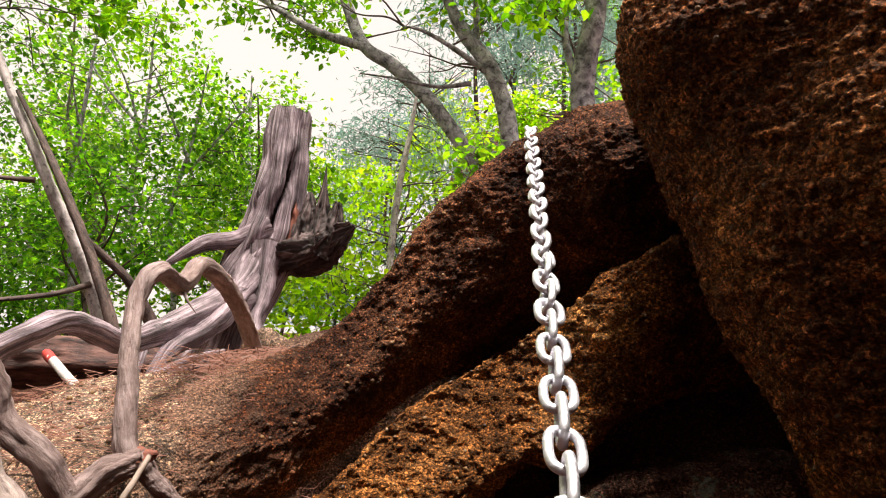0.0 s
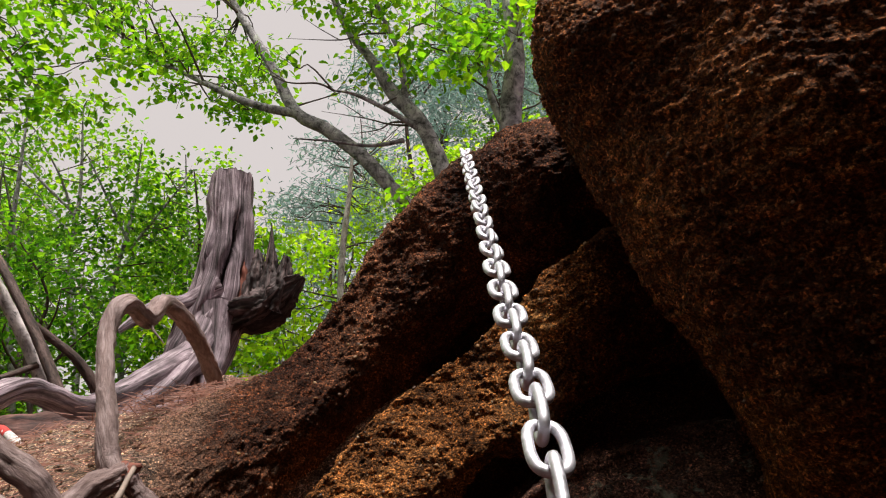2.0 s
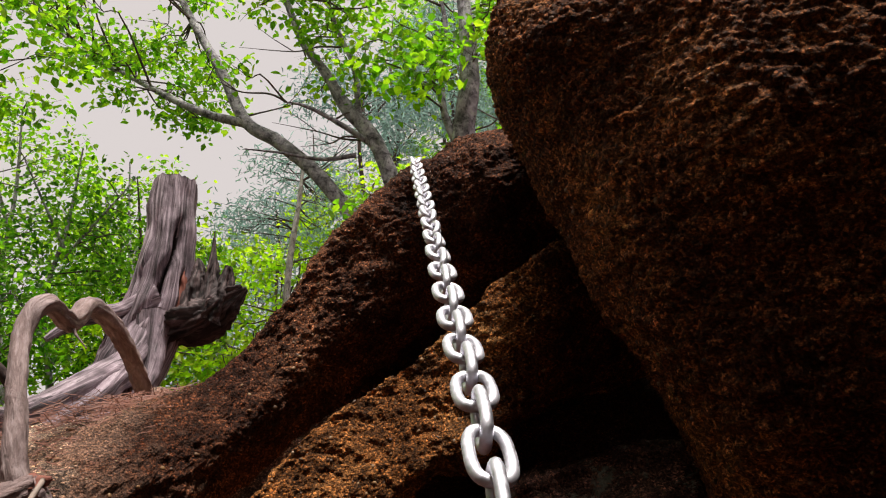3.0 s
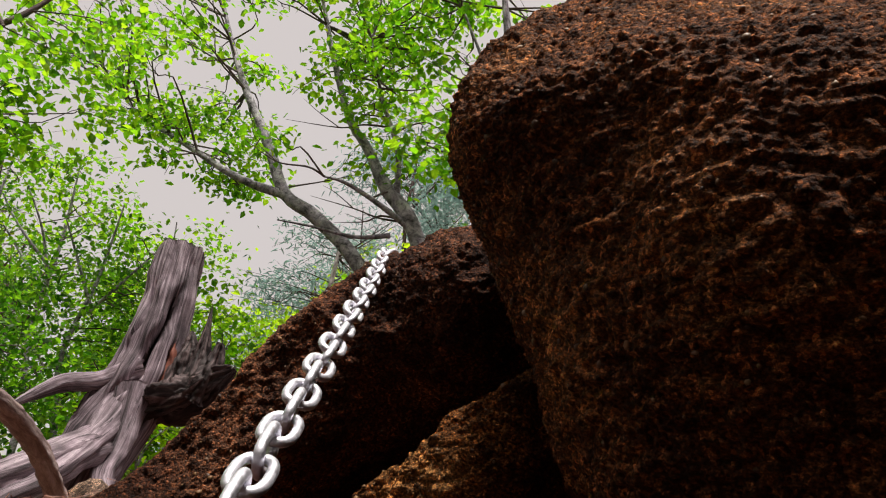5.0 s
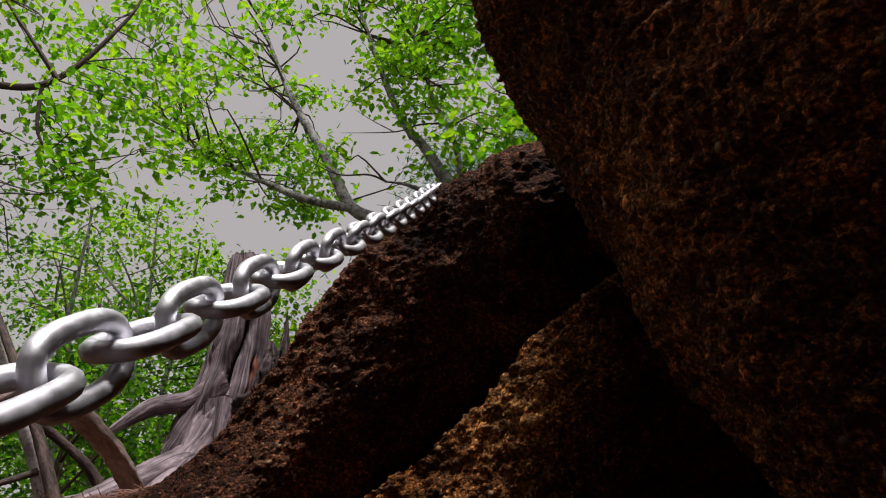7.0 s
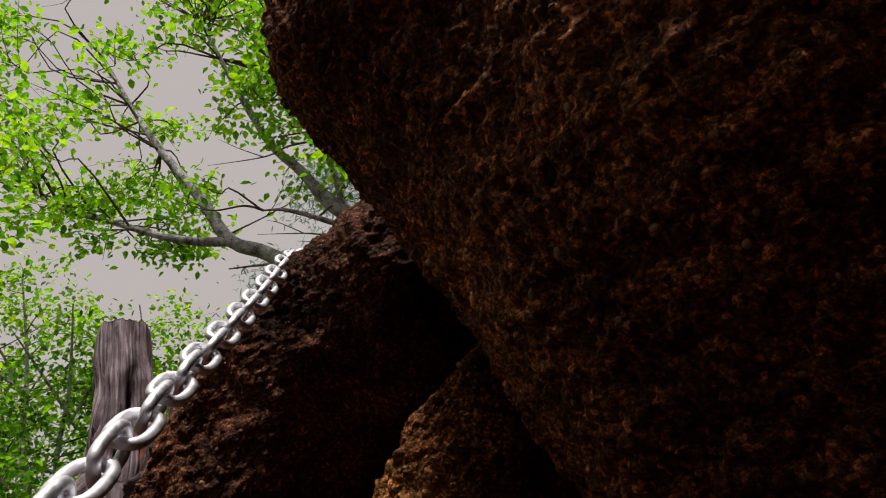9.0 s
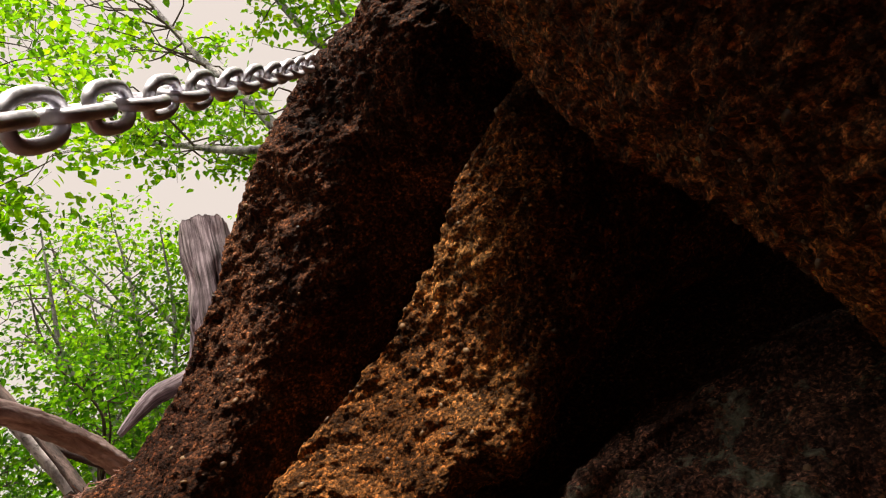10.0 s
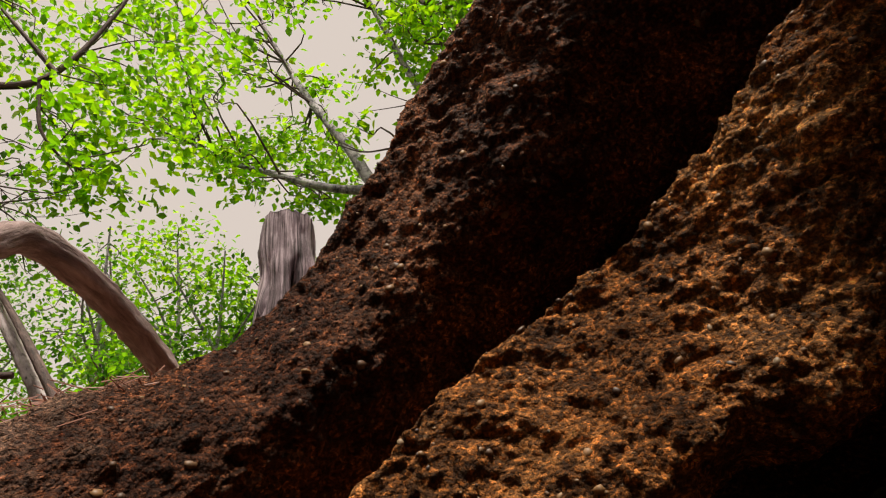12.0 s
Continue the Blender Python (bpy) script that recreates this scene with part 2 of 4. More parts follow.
def part(name, verts, faces, material, parent, label="", smooth=True):
    """One mesh under a thing; the vertices are given in the world."""
    up, offset = parent, Vector((0, 0, 0))
    while up:
        offset += up.location
        up = up.parent
    v = np.asarray(verts, float) - np.array(offset)
    ob = link_mesh(name, v, faces, material, parent, smooth, label)
    seg = len(faces[-1])
    if seg > 5 and len(v) % seg == 0:
        # girth and length along a limb, for the grain of its wood
        g = v.reshape(-1, seg, 3)
        c = g.mean(1)
        run = np.concatenate([[0], np.cumsum(np.linalg.norm(np.diff(c, axis=0), axis=1))])
        r = np.linalg.norm(g - c[:, None], axis=2).mean()
        ang = np.linspace(0, 2 * np.pi, seg, endpoint=False)
        cyl = np.stack([np.broadcast_to(np.cos(ang) * r, g.shape[:2]), np.broadcast_to(np.sin(ang) * r, g.shape[:2]), np.broadcast_to(run[:, None], g.shape[:2])], -1) + (offset.x * 1.7, offset.y * 1.3, offset.z)
        ob.data.attributes.new("grain", "FLOAT_VECTOR", "POINT").data.foreach_set("vector", cyl.ravel().astype(np.float32))
    return ob


def spline(points, n, closed=False):
    """Catmull-Rom through points (k x d), n samples."""
    p = np.asarray(points, float)
    k = len(p)
    u = np.linspace(0, k if closed else k - 1, n, endpoint=not closed)
    i = np.minimum(np.floor(u).astype(int), k - 1 if closed else k - 2)
    f = (u - i)[(...,) + (None,) * (p.ndim - 1)]
    if closed:
        a, b, c, d = (p[(i + o) % k] for o in (-1, 0, 1, 2))
    else:
        a, b, c, d = (p[np.clip(i + o, 0, k - 1)] for o in (-1, 0, 1, 2))
    return 0.5 * (2 * b + (c - a) * f + (2 * a - 5 * b + 4 * c - d) * f ** 2 + (3 * b - a - 3 * c + d) * f ** 3)


def hashed(i, j, k, seed):
    h = (i * 374761393 + j * 668265263 + k * 2147483647 + seed * 974711) & 0xFFFFFFFF
    h = ((h ^ (h >> 13)) * 1274126177) & 0xFFFFFFFF
    return ((h ^ (h >> 16)) & 0xFFFF) / 65535.0


def value_noise(p, seed=0):
    """Smooth value noise in -1..1 for an n x 3 array."""
    q = np.floor(p).astype(np.int64)
    f = p - q
    f = f * f * (3 - 2 * f)
    out = np.zeros(len(p))
    for a in (0, 1):
        for b in (0, 1):
            for c in (0, 1):
                w = (f[:, 0] if a else 1 - f[:, 0]) * (f[:, 1] if b else 1 - f[:, 1]) * (f[:, 2] if c else 1 - f[:, 2])
                out += w * hashed(q[:, 0] + a, q[:, 1] + b, q[:, 2] + c, seed)
    return out * 2 - 1


def fractal(p, scale, octaves, seed=0, gain=0.5):
    out, amp = np.zeros(len(p)), 1.0
    for o in range(octaves):
        out += amp * value_noise(p * scale + 17.3 * o, seed + o)
        scale, amp = scale * 2.03, amp * gain
    return out


def pitted(p, scale, seed):
    """Rounded pebbles: one bump per cell of a jittered lattice."""
    q = np.floor(p * scale).astype(np.int64)
    best = np.full(len(p), 9.0)
    size = np.ones(len(p))
    for a in (-1, 0, 1):
        for b in (-1, 0, 1):
            for c in (-1, 0, 1):
                i, j, k = q[:, 0] + a, q[:, 1] + b, q[:, 2] + c
                ctr = np.stack([i + hashed(i, j, k, seed), j + hashed(i, j, k, seed + 1), k + hashed(i, j, k, seed + 2)], 1)
                d = np.linalg.norm(p * scale - ctr, axis=1)
                closer = d < best
                size[closer] = hashed(i, j, k, seed + 3)[closer]
                best = np.minimum(best, d)
    return np.clip(1 - best / 0.75, 0, 1) ** 0.7 * (0.25 + 0.75 * size ** 2)


def grid_faces(nu, nv, wrap_v):
    u, v = np.meshgrid(np.arange(nu - 1), np.arange(nv if wrap_v else nv - 1), indexing="ij")
    w = (v + 1) % nv
    return np.stack([u * nv + v, (u + 1) * nv + v, (u + 1) * nv + w, u * nv + w], -1).reshape(-1, 4)


def grid_normals(g, wrap):
    du = np.gradient(g, axis=0)
    dv = (np.roll(g, -1, 1) - np.roll(g, 1, 1)) if wrap else np.gradient(g, axis=1)
    n = np.cross(du, dv)
    return n / np.maximum(np.linalg.norm(n, axis=-1, keepdims=True), 1e-9)


def pebble_mesh(places, normals, r, low, high):
    """Low rounded stones, half sunk, one at every place."""
    n = len(places)
    u, w = np.meshgrid(np.linspace(0, 2 * np.pi, 7)[:-1], (-0.5, 0.1, 0.75), indexing="ij")
    unit = np.stack([np.cos(u) * np.cos(w), np.sin(u) * np.cos(w), np.sin(w)], -1).reshape(-1, 3)
    unit = np.concatenate([unit, [[0, 0, 1.0]]])
    size = low * (high / low) ** (r.random(n) ** 2.2)
    a = np.cross(normals, r.normal(0, 1, (n, 3)))
    a /= np.maximum(np.linalg.norm(a, axis=1, keepdims=True), 1e-9)
    b = np.cross(normals, a)
    scale = size[:, None] * r.uniform(0.65, 1.4, (n, 3)) * (1.0, 1.0, 0.7)
    jit = unit[None] * (1 + r.normal(0, 0.13, (n, len(unit), 1)))
    v = places[:, None] + jit[..., :1] * (a * scale[:, :1])[:, None] + jit[..., 1:2] * (b * scale[:, 1:2])[:, None] + jit[..., 2:] * (normals * scale[:, 2:])[:, None]
    faces = []
    for i in range(6):
        k = (i + 1) % 6
        for j in range(2):
            faces.append([i * 3 + j, k * 3 + j, k * 3 + j + 1, i * 3 + j + 1])
        faces.append([i * 3 + 2, k * 3 + 2, 18, 18])
    quads = [[q + m * 19 for q in f] for m in range(n) for f in (faces)]
    return v.reshape(-1, 3), [f if f[2] != f[3] else f[:3] for f in quads]


def rock_loft(name, rings, nu, nv, material, parent, relief, seed, window=None, dense=0.75, pebbles=0, bed=1.8):
    """A rock from a few closed rings (k x m x 3), lofted smooth, then roughened: lumps, ledges and pebbles.
    window: (from, to) of the ring, 0..1, that gets the share dense of the samples."""
    rings = np.asarray(rings, float)
    if window:
        a, b = window
        na = int(nv * dense)
        s = np.concatenate([np.linspace(a, b, na, endpoint=False), np.linspace(b, a + 1, nv - na, endpoint=False)]) % 1.0
        s.sort()
    else:
        s = np.linspace(0, 1, nv, endpoint=False)
    along = spline(rings, nu)
    m = rings.shape[1]
    full = spline(np.swapaxes(along, 0, 1), m * 60, True)
    pos = s * m * 60
    i = np.floor(pos).astype(int)
    f = (pos - i)[:, None, None]
    g = np.swapaxes(full[i % (m * 60)] * (1 - f) + full[(i + 1) % (m * 60)] * f, 0, 1)
    nrm = grid_normals(g, True)
    if ((g - g.mean((0, 1))) * nrm).sum() < 0:
        nrm = -nrm
    p = g.reshape(-1, 3)
    lump, ledge, grit = relief
    d = lump * fractal(p, 5.0, 3, seed) + ledge * np.abs(fractal(p * (1, 1, bed), 16.0, 3, seed + 9)) + grit * 0.8 * fractal(p, 70.0, 2, seed + 20)
    d += grit * (0.55 + 0.5 * value_noise(p * 6.0, seed + 33)) * pitted(p, 60.0, seed + 40) + grit * 1.0 * pitted(p, 105.0, seed + 60)
    d += ledge * 0.25 * pitted(p * (1, 1, 1.5), 24.0, seed + 80) * (0.5 + 0.5 * value_noise(p * 4.0, seed + 90))
    p = p + nrm.reshape(-1, 3) * (d - d.mean())[:, None]
    faces = grid_faces(nu, nv, True).tolist()
    faces += [list(range(nv))[::-1], list(range((nu - 1) * nv, nu * nv))]
    part(name, p, faces, material, parent)
    if pebbles:
        r = np.random.default_rng(seed)
        spots = np.flatnonzero((p[:, 1] < 2.1) & (p[:, 2] > 1.0) & (p[:, 0] < 1.0) & (p[:, 0] > -0.75))
        pick = r.choice(spots, pebbles, replace=False)
        v, f = pebble_mesh(p[pick], nrm.reshape(-1, 3)[pick], r, 0.0018, 0.0065)
        tagged(part("pebble", v, f, PEBBLE, parent, "tan and grey pebbles set in the rock"), kind="stuff")


def tube(path, radii, seg=12, samples=40, rough=0.0, seed=0, ridges=0.0, flat=1.0):
    """Vertices and faces of a tapered, uneven limb along a path."""
    c = spline(path, samples)
    r = spline(np.asarray(radii, float)[:, None], samples)[:, 0] if len(radii) == len(path) else np.interp(np.linspace(0, 1, samples), np.linspace(0, 1, len(radii)), radii)
    t = np.gradient(c, axis=0)
    t /= np.maximum(np.linalg.norm(t, axis=1, keepdims=True), 1e-9)
    ref = np.array([0.31, 0.17, 0.94]) if abs(t[:, 2]).mean() < 0.8 else np.array([0.95, 0.2, 0.1])
    a = np.cross(t, ref)
    a /= np.maximum(np.linalg.norm(a, axis=1, keepdims=True), 1e-9)
    b = np.cross(t, a)
    ang = np.linspace(0, 2 * np.pi, seg, endpoint=False)
    ring = np.cos(ang)[None, :, None] * a[:, None] + flat * np.sin(ang)[None, :, None] * b[:, None]
    v = c[:, None] + ring * r[:, None, None]
    if rough or ridges:
        q = v.reshape(-1, 3)
        d = rough * fractal(q, 1.2 / max(r.max(), 0.01), 3, seed)
        if ridges:
            twist = ang[None] + 0.02 * np.arange(samples)[:, None]
            along = np.broadcast_to(np.linspace(0, 1.4, samples)[:, None], twist.shape)
            cyl = np.stack([np.cos(twist) * 1.5, np.sin(twist) * 1.5, along * 1.3], -1).reshape(-1, 3)
            d = d + ridges * fractal(cyl, 1.5, 4, seed + 5, 0.6)
        v = (q + (ring.reshape(-1, 3)) * (d * np.repeat(r, seg))[:, None]).reshape(v.shape)
    faces = grid_faces(samples, seg, True).tolist()
    faces += [list(range(seg))[::-1], list(range((samples - 1) * seg, samples * seg))]
    return v.reshape(-1, 3), faces


def joined(pieces):
    verts, faces, k = [], [], 0
    for v, f in pieces:
        verts.append(np.asarray(v))
        faces += [[i + k for i in q] for q in f]
        k += len(v)
    return np.concatenate(verts), faces


rng = np.random.default_rng(7)


def leaves(centres, size, spread, per, droop=0.35, broad=1.0):
    """Vertices and faces of folded leaves: a spray of per leaves round every centre."""
    c = np.repeat(np.asarray(centres), per, 0)
    n = len(c)
    c = c + rng.normal(0, 1, (n, 3)) * np.asarray(spread)
    az = rng.uniform(0, 2 * np.pi, n)
    tilt = rng.normal(-droop, 0.5, n)
    d = np.stack([np.cos(az) * np.cos(tilt), np.sin(az) * np.cos(tilt), np.sin(tilt)], 1)
    side = np.cross(d, np.array([0, 0, 1.0]))
    side /= np.linalg.norm(side, axis=1, keepdims=True)
    roll = rng.normal(0, 0.55, n)
    up = np.cross(side, d)
    side, up = side * np.cos(roll)[:, None] + up * np.sin(roll)[:, None], up * np.cos(roll)[:, None] - side * np.sin(roll)[:, None]
    s = (size * rng.uniform(0.6, 1.3, n))[:, None]
    side = side * broad
    mid = c + d * s * 0.42 - up * s * 0.05
    v = np.stack([c, c + d * s * 0.35 + side * s * 0.34 + up * s * 0.06, c + d * s * 0.72 + side * s * 0.22 + up * s * 0.04, c + d * s - up * s * 0.10,
                  c + d * s * 0.72 - side * s * 0.22 + up * s * 0.04, c + d * s * 0.35 - side * s * 0.34 + up * s * 0.06, mid], 1).reshape(-1, 3)
    k = (np.arange(n) * 7)[:, None]
    f = np.concatenate([k + np.array([[0, 1, 6]]), k + np.array([[1, 2, 6]]), k + np.array([[2, 3, 6]]), k + np.array([[3, 4, 6]]), k + np.array([[4, 5, 6]]), k + np.array([[5, 0, 6]])])
    return v, f


# ---- terrain: a hollow at the foot of the rocks, a sandy shelf above it, rising woodland behind ----
def smooth(a, b, x):
    t = np.clip((x - a) / (b - a), 0, 1)
    return t * t * (3 - 2 * t)


def ground_height(x, y):
    """Height of the ground under the trees."""
    shelf = 1.30 + 0.15 * smooth(1.4, 2.2, y) - 0.03 * smooth(2.6, 4.0, y) - 0.2 * smooth(-0.9, -1.6, x) * smooth(3.2, 1.6, y)
    hill = 0.30 * np.clip(y - 2.2, 0, 30) * smooth(-1.6, 1.2, x) * smooth(2.0, 5.0, y) + 0.04 * np.clip(y - 5, 0, 60)
    hill = hill + 0.25 * np.clip(x - 1.5, 0, 20) * smooth(2.0, 5.0, y)
    edge = 1.36 - 0.20 * smooth(-0.7, -1.3, x) + 0.62 * smooth(-0.72, -0.22, x)
    bank = smooth(edge - 0.55, edge + 0.12, y)
    away = smooth(-3.0, -9.0, x)
    shelf = shelf - 0.15 * smooth(-0.72, -1.25, x) * smooth(1.75, 2.5, y)
    shelf = shelf - 0.08 * smooth(-1.05, -0.8, x) * smooth(2.0, 2.35, y) * smooth(2.85, 2.62, y) + 0.11 * smooth(-0.85, -0.5, x) * smooth(2.55, 2.95, y) * smooth(4.0, 3.5, y)
    shelf = shelf - 0.22 * smooth(-2.5, -2.1, x) * smooth(-0.80, -1.05, x) * smooth(2.72, 2.98, y) * smooth(4.3, 3.8, y)
    return bank * (shelf + hill) - away * 0.5 * smooth(1, 4, y)


def sheet(name, xs, ys, material, label, category, relief, seed):
    X, Y = np.meshgrid(xs, ys, indexing="ij")
    Z = ground_height(X, Y)
    p = np.stack([X, Y, Z], -1).reshape(-1, 3)
    near = np.exp(-((p[:, 0] / 6) ** 2 + ((p[:, 1] - 2) / 6) ** 2))
    p[:, 2] += relief * (1.1 * fractal(p, 3.0, 3, seed) + near * (0.5 * fractal(p, 14.0, 3, seed + 3) + 0.45 * pitted(p, 30.0, seed + 7) + 0.3 * pitted(p, 62.0, seed + 8)))
    ob = link_mesh(name, p, grid_faces(len(xs), len(ys), False), material)
    return tagged(ob, label, category, kind="structure")


def stretched(lo, a, b, hi, far, step):
    near = np.arange(a, b, step)
    left = a - np.geomspace(step, a - lo, far)[::-1]
    right = b + np.geomspace(step, hi - b, far)
    return np.concatenate([left, near, right])


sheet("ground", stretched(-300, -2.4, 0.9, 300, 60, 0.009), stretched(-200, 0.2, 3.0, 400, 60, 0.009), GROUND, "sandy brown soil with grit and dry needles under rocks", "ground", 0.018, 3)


# ---- the rocks ----
def ring_x(x, section, back):
    """A closed ring in a plane across x: the measured front, then the buried back."""
    return [(x, y, z) for y, z in section] + [(x, y, z) for y, z in back]


slab = thing("rock_slab", (0.1, 2.2, 0.0), "long red-brown gritty rock slab sloping up from the soil", "rock")
SLAB_X = (-1.10, -0.80, -0.52, -0.35, -0.18, -0.04, 0.06, 0.20, 0.33, 0.46)
SLAB = (((1.22, 0.70), (1.20, 0.95), (1.30, 1.15), (1.80, 1.22), (2.3, 1.2)), ((1.36, 0.80), (1.34, 1.05), (1.42, 1.20), (1.80, 1.30), (2.3, 1.3)), ((1.74, 0.98), (1.55, 1.16), (1.61, 1.31), (1.90, 1.45), (2.35, 1.4)),
        ((1.90, 1.13), (1.775, 1.30), (1.86, 1.45), (2.03, 1.53), (2.4, 1.4)), ((1.97, 1.31), (1.88, 1.45), (1.93, 1.60), (1.97, 1.68), (2.3, 1.6)), ((2.04, 1.41), (1.915, 1.58), (1.93, 1.74), (1.98, 1.87), (2.3, 1.83)),
        ((2.09, 1.47), (1.905, 1.63), (1.89, 1.83), (1.95, 1.94), (2.3, 1.88)), ((2.12, 1.55), (1.92, 1.72), (1.86, 1.91), (1.94, 2.055), (2.3, 2.03)),
        ((2.06, 1.60), (1.91, 1.77), (1.81, 1.93), (1.88, 2.09), (2.2, 2.1)), ((2.05, 1.62), (1.89, 1.77), (1.76, 1.95), (1.79, 2.10), (2.1, 2.15)))
SLAB_X, SLAB = (*SLAB_X, 0.90), (*SLAB, ((2.00, 1.60), (1.95, 1.80), (1.90, 2.00), (1.90, 2.20), (2.3, 2.2)))
rock_loft("stone", [ring_x(x, s, ((2.7, s[4][1] - 0.6), (2.7, -0.15), (2.2, -0.2), (2.12, s[0][1] - 0.15))) for x, s in zip(SLAB_X, SLAB)], 420, 520, ROCK_SLAB, slab, (0.018, 0.009, 0.006), 11, (0.96, 1.42), 0.8, 420)

step_rock = thing("lower_rock", (0.1, 2.0, 0.5), "ochre pebbly rock wedged below the red-brown slab", "rock")
STEP_X = (-0.45, -0.25, -0.10, 0.04, 0.20, 0.31, 0.42, 0.56, 0.90)
STEP = (((1.72, 1.02), (1.66, 0.98), (1.62, 0.90), (1.58, 0.80), (1.60, 0.60)), ((1.78, 1.20), (1.74, 1.16), (1.70, 1.08), (1.66, 0.98), (1.68, 0.80)),
        ((1.85, 1.35), (1.82, 1.32), (1.79, 1.22), (1.74, 1.08), (1.78, 0.90)), ((1.89, 1.44), (1.86, 1.39), (1.82, 1.28), (1.785, 1.15), (1.90, 1.04)),
        ((1.885, 1.53), (1.855, 1.49), (1.805, 1.36), (1.785, 1.255), (1.95, 1.21)), ((1.84, 1.60), (1.80, 1.55), (1.775, 1.40), (1.78, 1.255), (1.98, 1.22)),
        ((1.78, 1.70), (1.735, 1.65), (1.71, 1.53), (1.755, 1.345), (1.97, 1.32)), ((1.72, 1.76), (1.70, 1.68), (1.72, 1.55), (1.80, 1.42), (1.90, 1.37)),
        ((1.80, 1.80), (1.80, 1.70), (1.85, 1.60), (1.95, 1.50), (2.05, 1.45)))
rock_loft("stone", [ring_x(x, s, ((2.25, s[4][1] - 0.02), (2.3, s[0][1] - 0.2), (2.02, s[0][1] - 0.06))) for x, s in zip(STEP_X, STEP)], 400, 460, ROCK_GOLD, step_rock, (0.016, 0.010, 0.0055), 23, (0.94, 1.60), 0.85, 420)

base_rock = thing("base_rock", (0.5, 1.9, 0.0), "grey rock with pale green lichen under a dark cavity", "rock")
BASE_X = (0.02, 0.18, 0.30, 0.44, 0.60, 0.80, 1.10)
BASE = (((1.80, 0.90), (1.72, 0.86), (1.64, 0.70), (1.60, 0.40)), ((1.80, 1.06), (1.74, 1.03), (1.66, 0.90), (1.60, 0.50)), ((1.80, 1.14), (1.75, 1.115), (1.67, 1.00), (1.60, 0.50)),
        ((1.80, 1.19), (1.73, 1.16), (1.64, 1.05), (1.56, 0.50)), ((1.83, 1.22), (1.75, 1.17), (1.62, 1.05), (1.52, 0.50)), ((1.85, 1.24), (1.76, 1.18), (1.62, 1.05), (1.52, 0.50)),
        ((1.85, 1.20), (1.76, 1.10), (1.62, 0.90), (1.55, 0.50)))
rock_loft("stone", [ring_x(x, s, ((1.6, -0.15), (2.4, -0.15), (2.35, s[0][1] - 0.1))) for x, s in zip(BASE_X, BASE)], 220, 240, ROCK_GREY, base_rock, (0.016, 0.014, 0.005), 37, (0.92, 1.5), 0.85, 200)

boulder = thing("boulder", (1.1, 1.5, 0.0), "huge dark brown gritty boulder overhanging the path", "rock")
BOULDER_Z = (-0.15, 0.60, 1.08, 1.305, 1.535, 1.73, 1.93, 2.08, 2.25, 2.40, 2.46)
BOULDER = (((1.7, 2.1), (1.8, 1.2), (1.3, 1.2), (1.1, 1.4), (1.0, 1.6), (1.1, 1.9), (1.3, 2.1)), ((1.8, 2.2), (1.9, 1.1), (1.2, 1.1), (0.95, 1.25), (0.88, 1.5), (0.95, 1.8), (1.2, 2.1)),
           ((1.8, 2.2), (1.9, 0.95), (1.1, 1.0), (0.80, 1.12), (0.72, 1.30), (0.80, 1.60), (1.1, 2.0)), ((1.8, 2.2), (1.9, 0.85), (1.0, 0.92), (0.68, 1.08), (0.63, 1.25), (0.69, 1.45), (0.95, 1.9)),
           ((1.8, 2.2), (1.9, 0.75), (0.92, 0.87), (0.57, 1.09), (0.535, 1.33), (0.58, 1.48), (0.9, 1.9)), ((1.8, 2.2), (1.9, 0.68), (0.82, 0.84), (0.53, 1.07), (0.475, 1.32), (0.575, 1.63), (0.9, 2.0)),
           ((1.8, 2.2), (1.9, 0.66), (0.80, 0.84), (0.54, 1.05), (0.395, 1.31), (0.52, 1.66), (0.9, 2.1)), ((1.8, 2.2), (1.9, 0.78), (0.83, 0.92), (0.49, 1.09), (0.335, 1.32), (0.495, 1.70), (0.9, 2.1)),
           ((1.7, 2.1), (1.8, 1.0), (0.90, 1.08), (0.54, 1.20), (0.385, 1.33), (0.51, 1.66), (0.9, 2.0)), ((1.5, 1.9), (1.6, 1.15), (0.95, 1.16), (0.66, 1.27), (0.56, 1.40), (0.65, 1.62), (0.95, 1.85)),
           ((1.3, 1.7), (1.4, 1.35), (1.05, 1.33), (0.85, 1.37), (0.78, 1.45), (0.85, 1.58), (1.05, 1.68)))
rock_loft("stone", [[(x, y, z) for x, y in r] for z, r in zip(BOULDER_Z, BOULDER)], 520, 600, ROCK_BOULDER, boulder, (0.014, 0.0075, 0.0065), 51, (0.24, 0.86), 0.85, 700, bed=3.2)

# ---- the chain ----
WIRE, PITCH, WIDE = 0.0110, 0.0522, 0.0435


def link_shape():
    r = (WIDE - WIRE) / 2
    half = (PITCH + WIRE) / 2
    path = []
    for i in range(28):
        # a flattened oval with tight shoulders
        a = 2 * math.pi * i / 28
        c, q = math.cos(a), math.sin(a)
        path.append((half * math.copysign(abs(c) ** 0.74, c), r * math.copysign(abs(q) ** 0.6, q), 0))
    path = np.array(path)
    t = np.roll(path, -1, 0) - np.roll(path, 1, 0)
    t /= np.linalg.norm(t, axis=1, keepdims=True)
    side = np.cross(t, (0, 0, 1.0))
    ang = np.linspace(0, 2 * np.pi, 10, endpoint=False)
    v = path[:, None] + WIRE / 2 * (np.cos(ang)[None, :, None] * side[:, None] + np.sin(ang)[None, :, None] * np.array([0, 0, 1.0]))
    n, s = 28, 10
    f = [[i * s + j, ((i + 1) % n) * s + j, ((i + 1) % n) * s + (j + 1) % s, i * s + (j + 1) % s] for i in range(n) for j in range(s)]
    return v.reshape(-1, 3), f


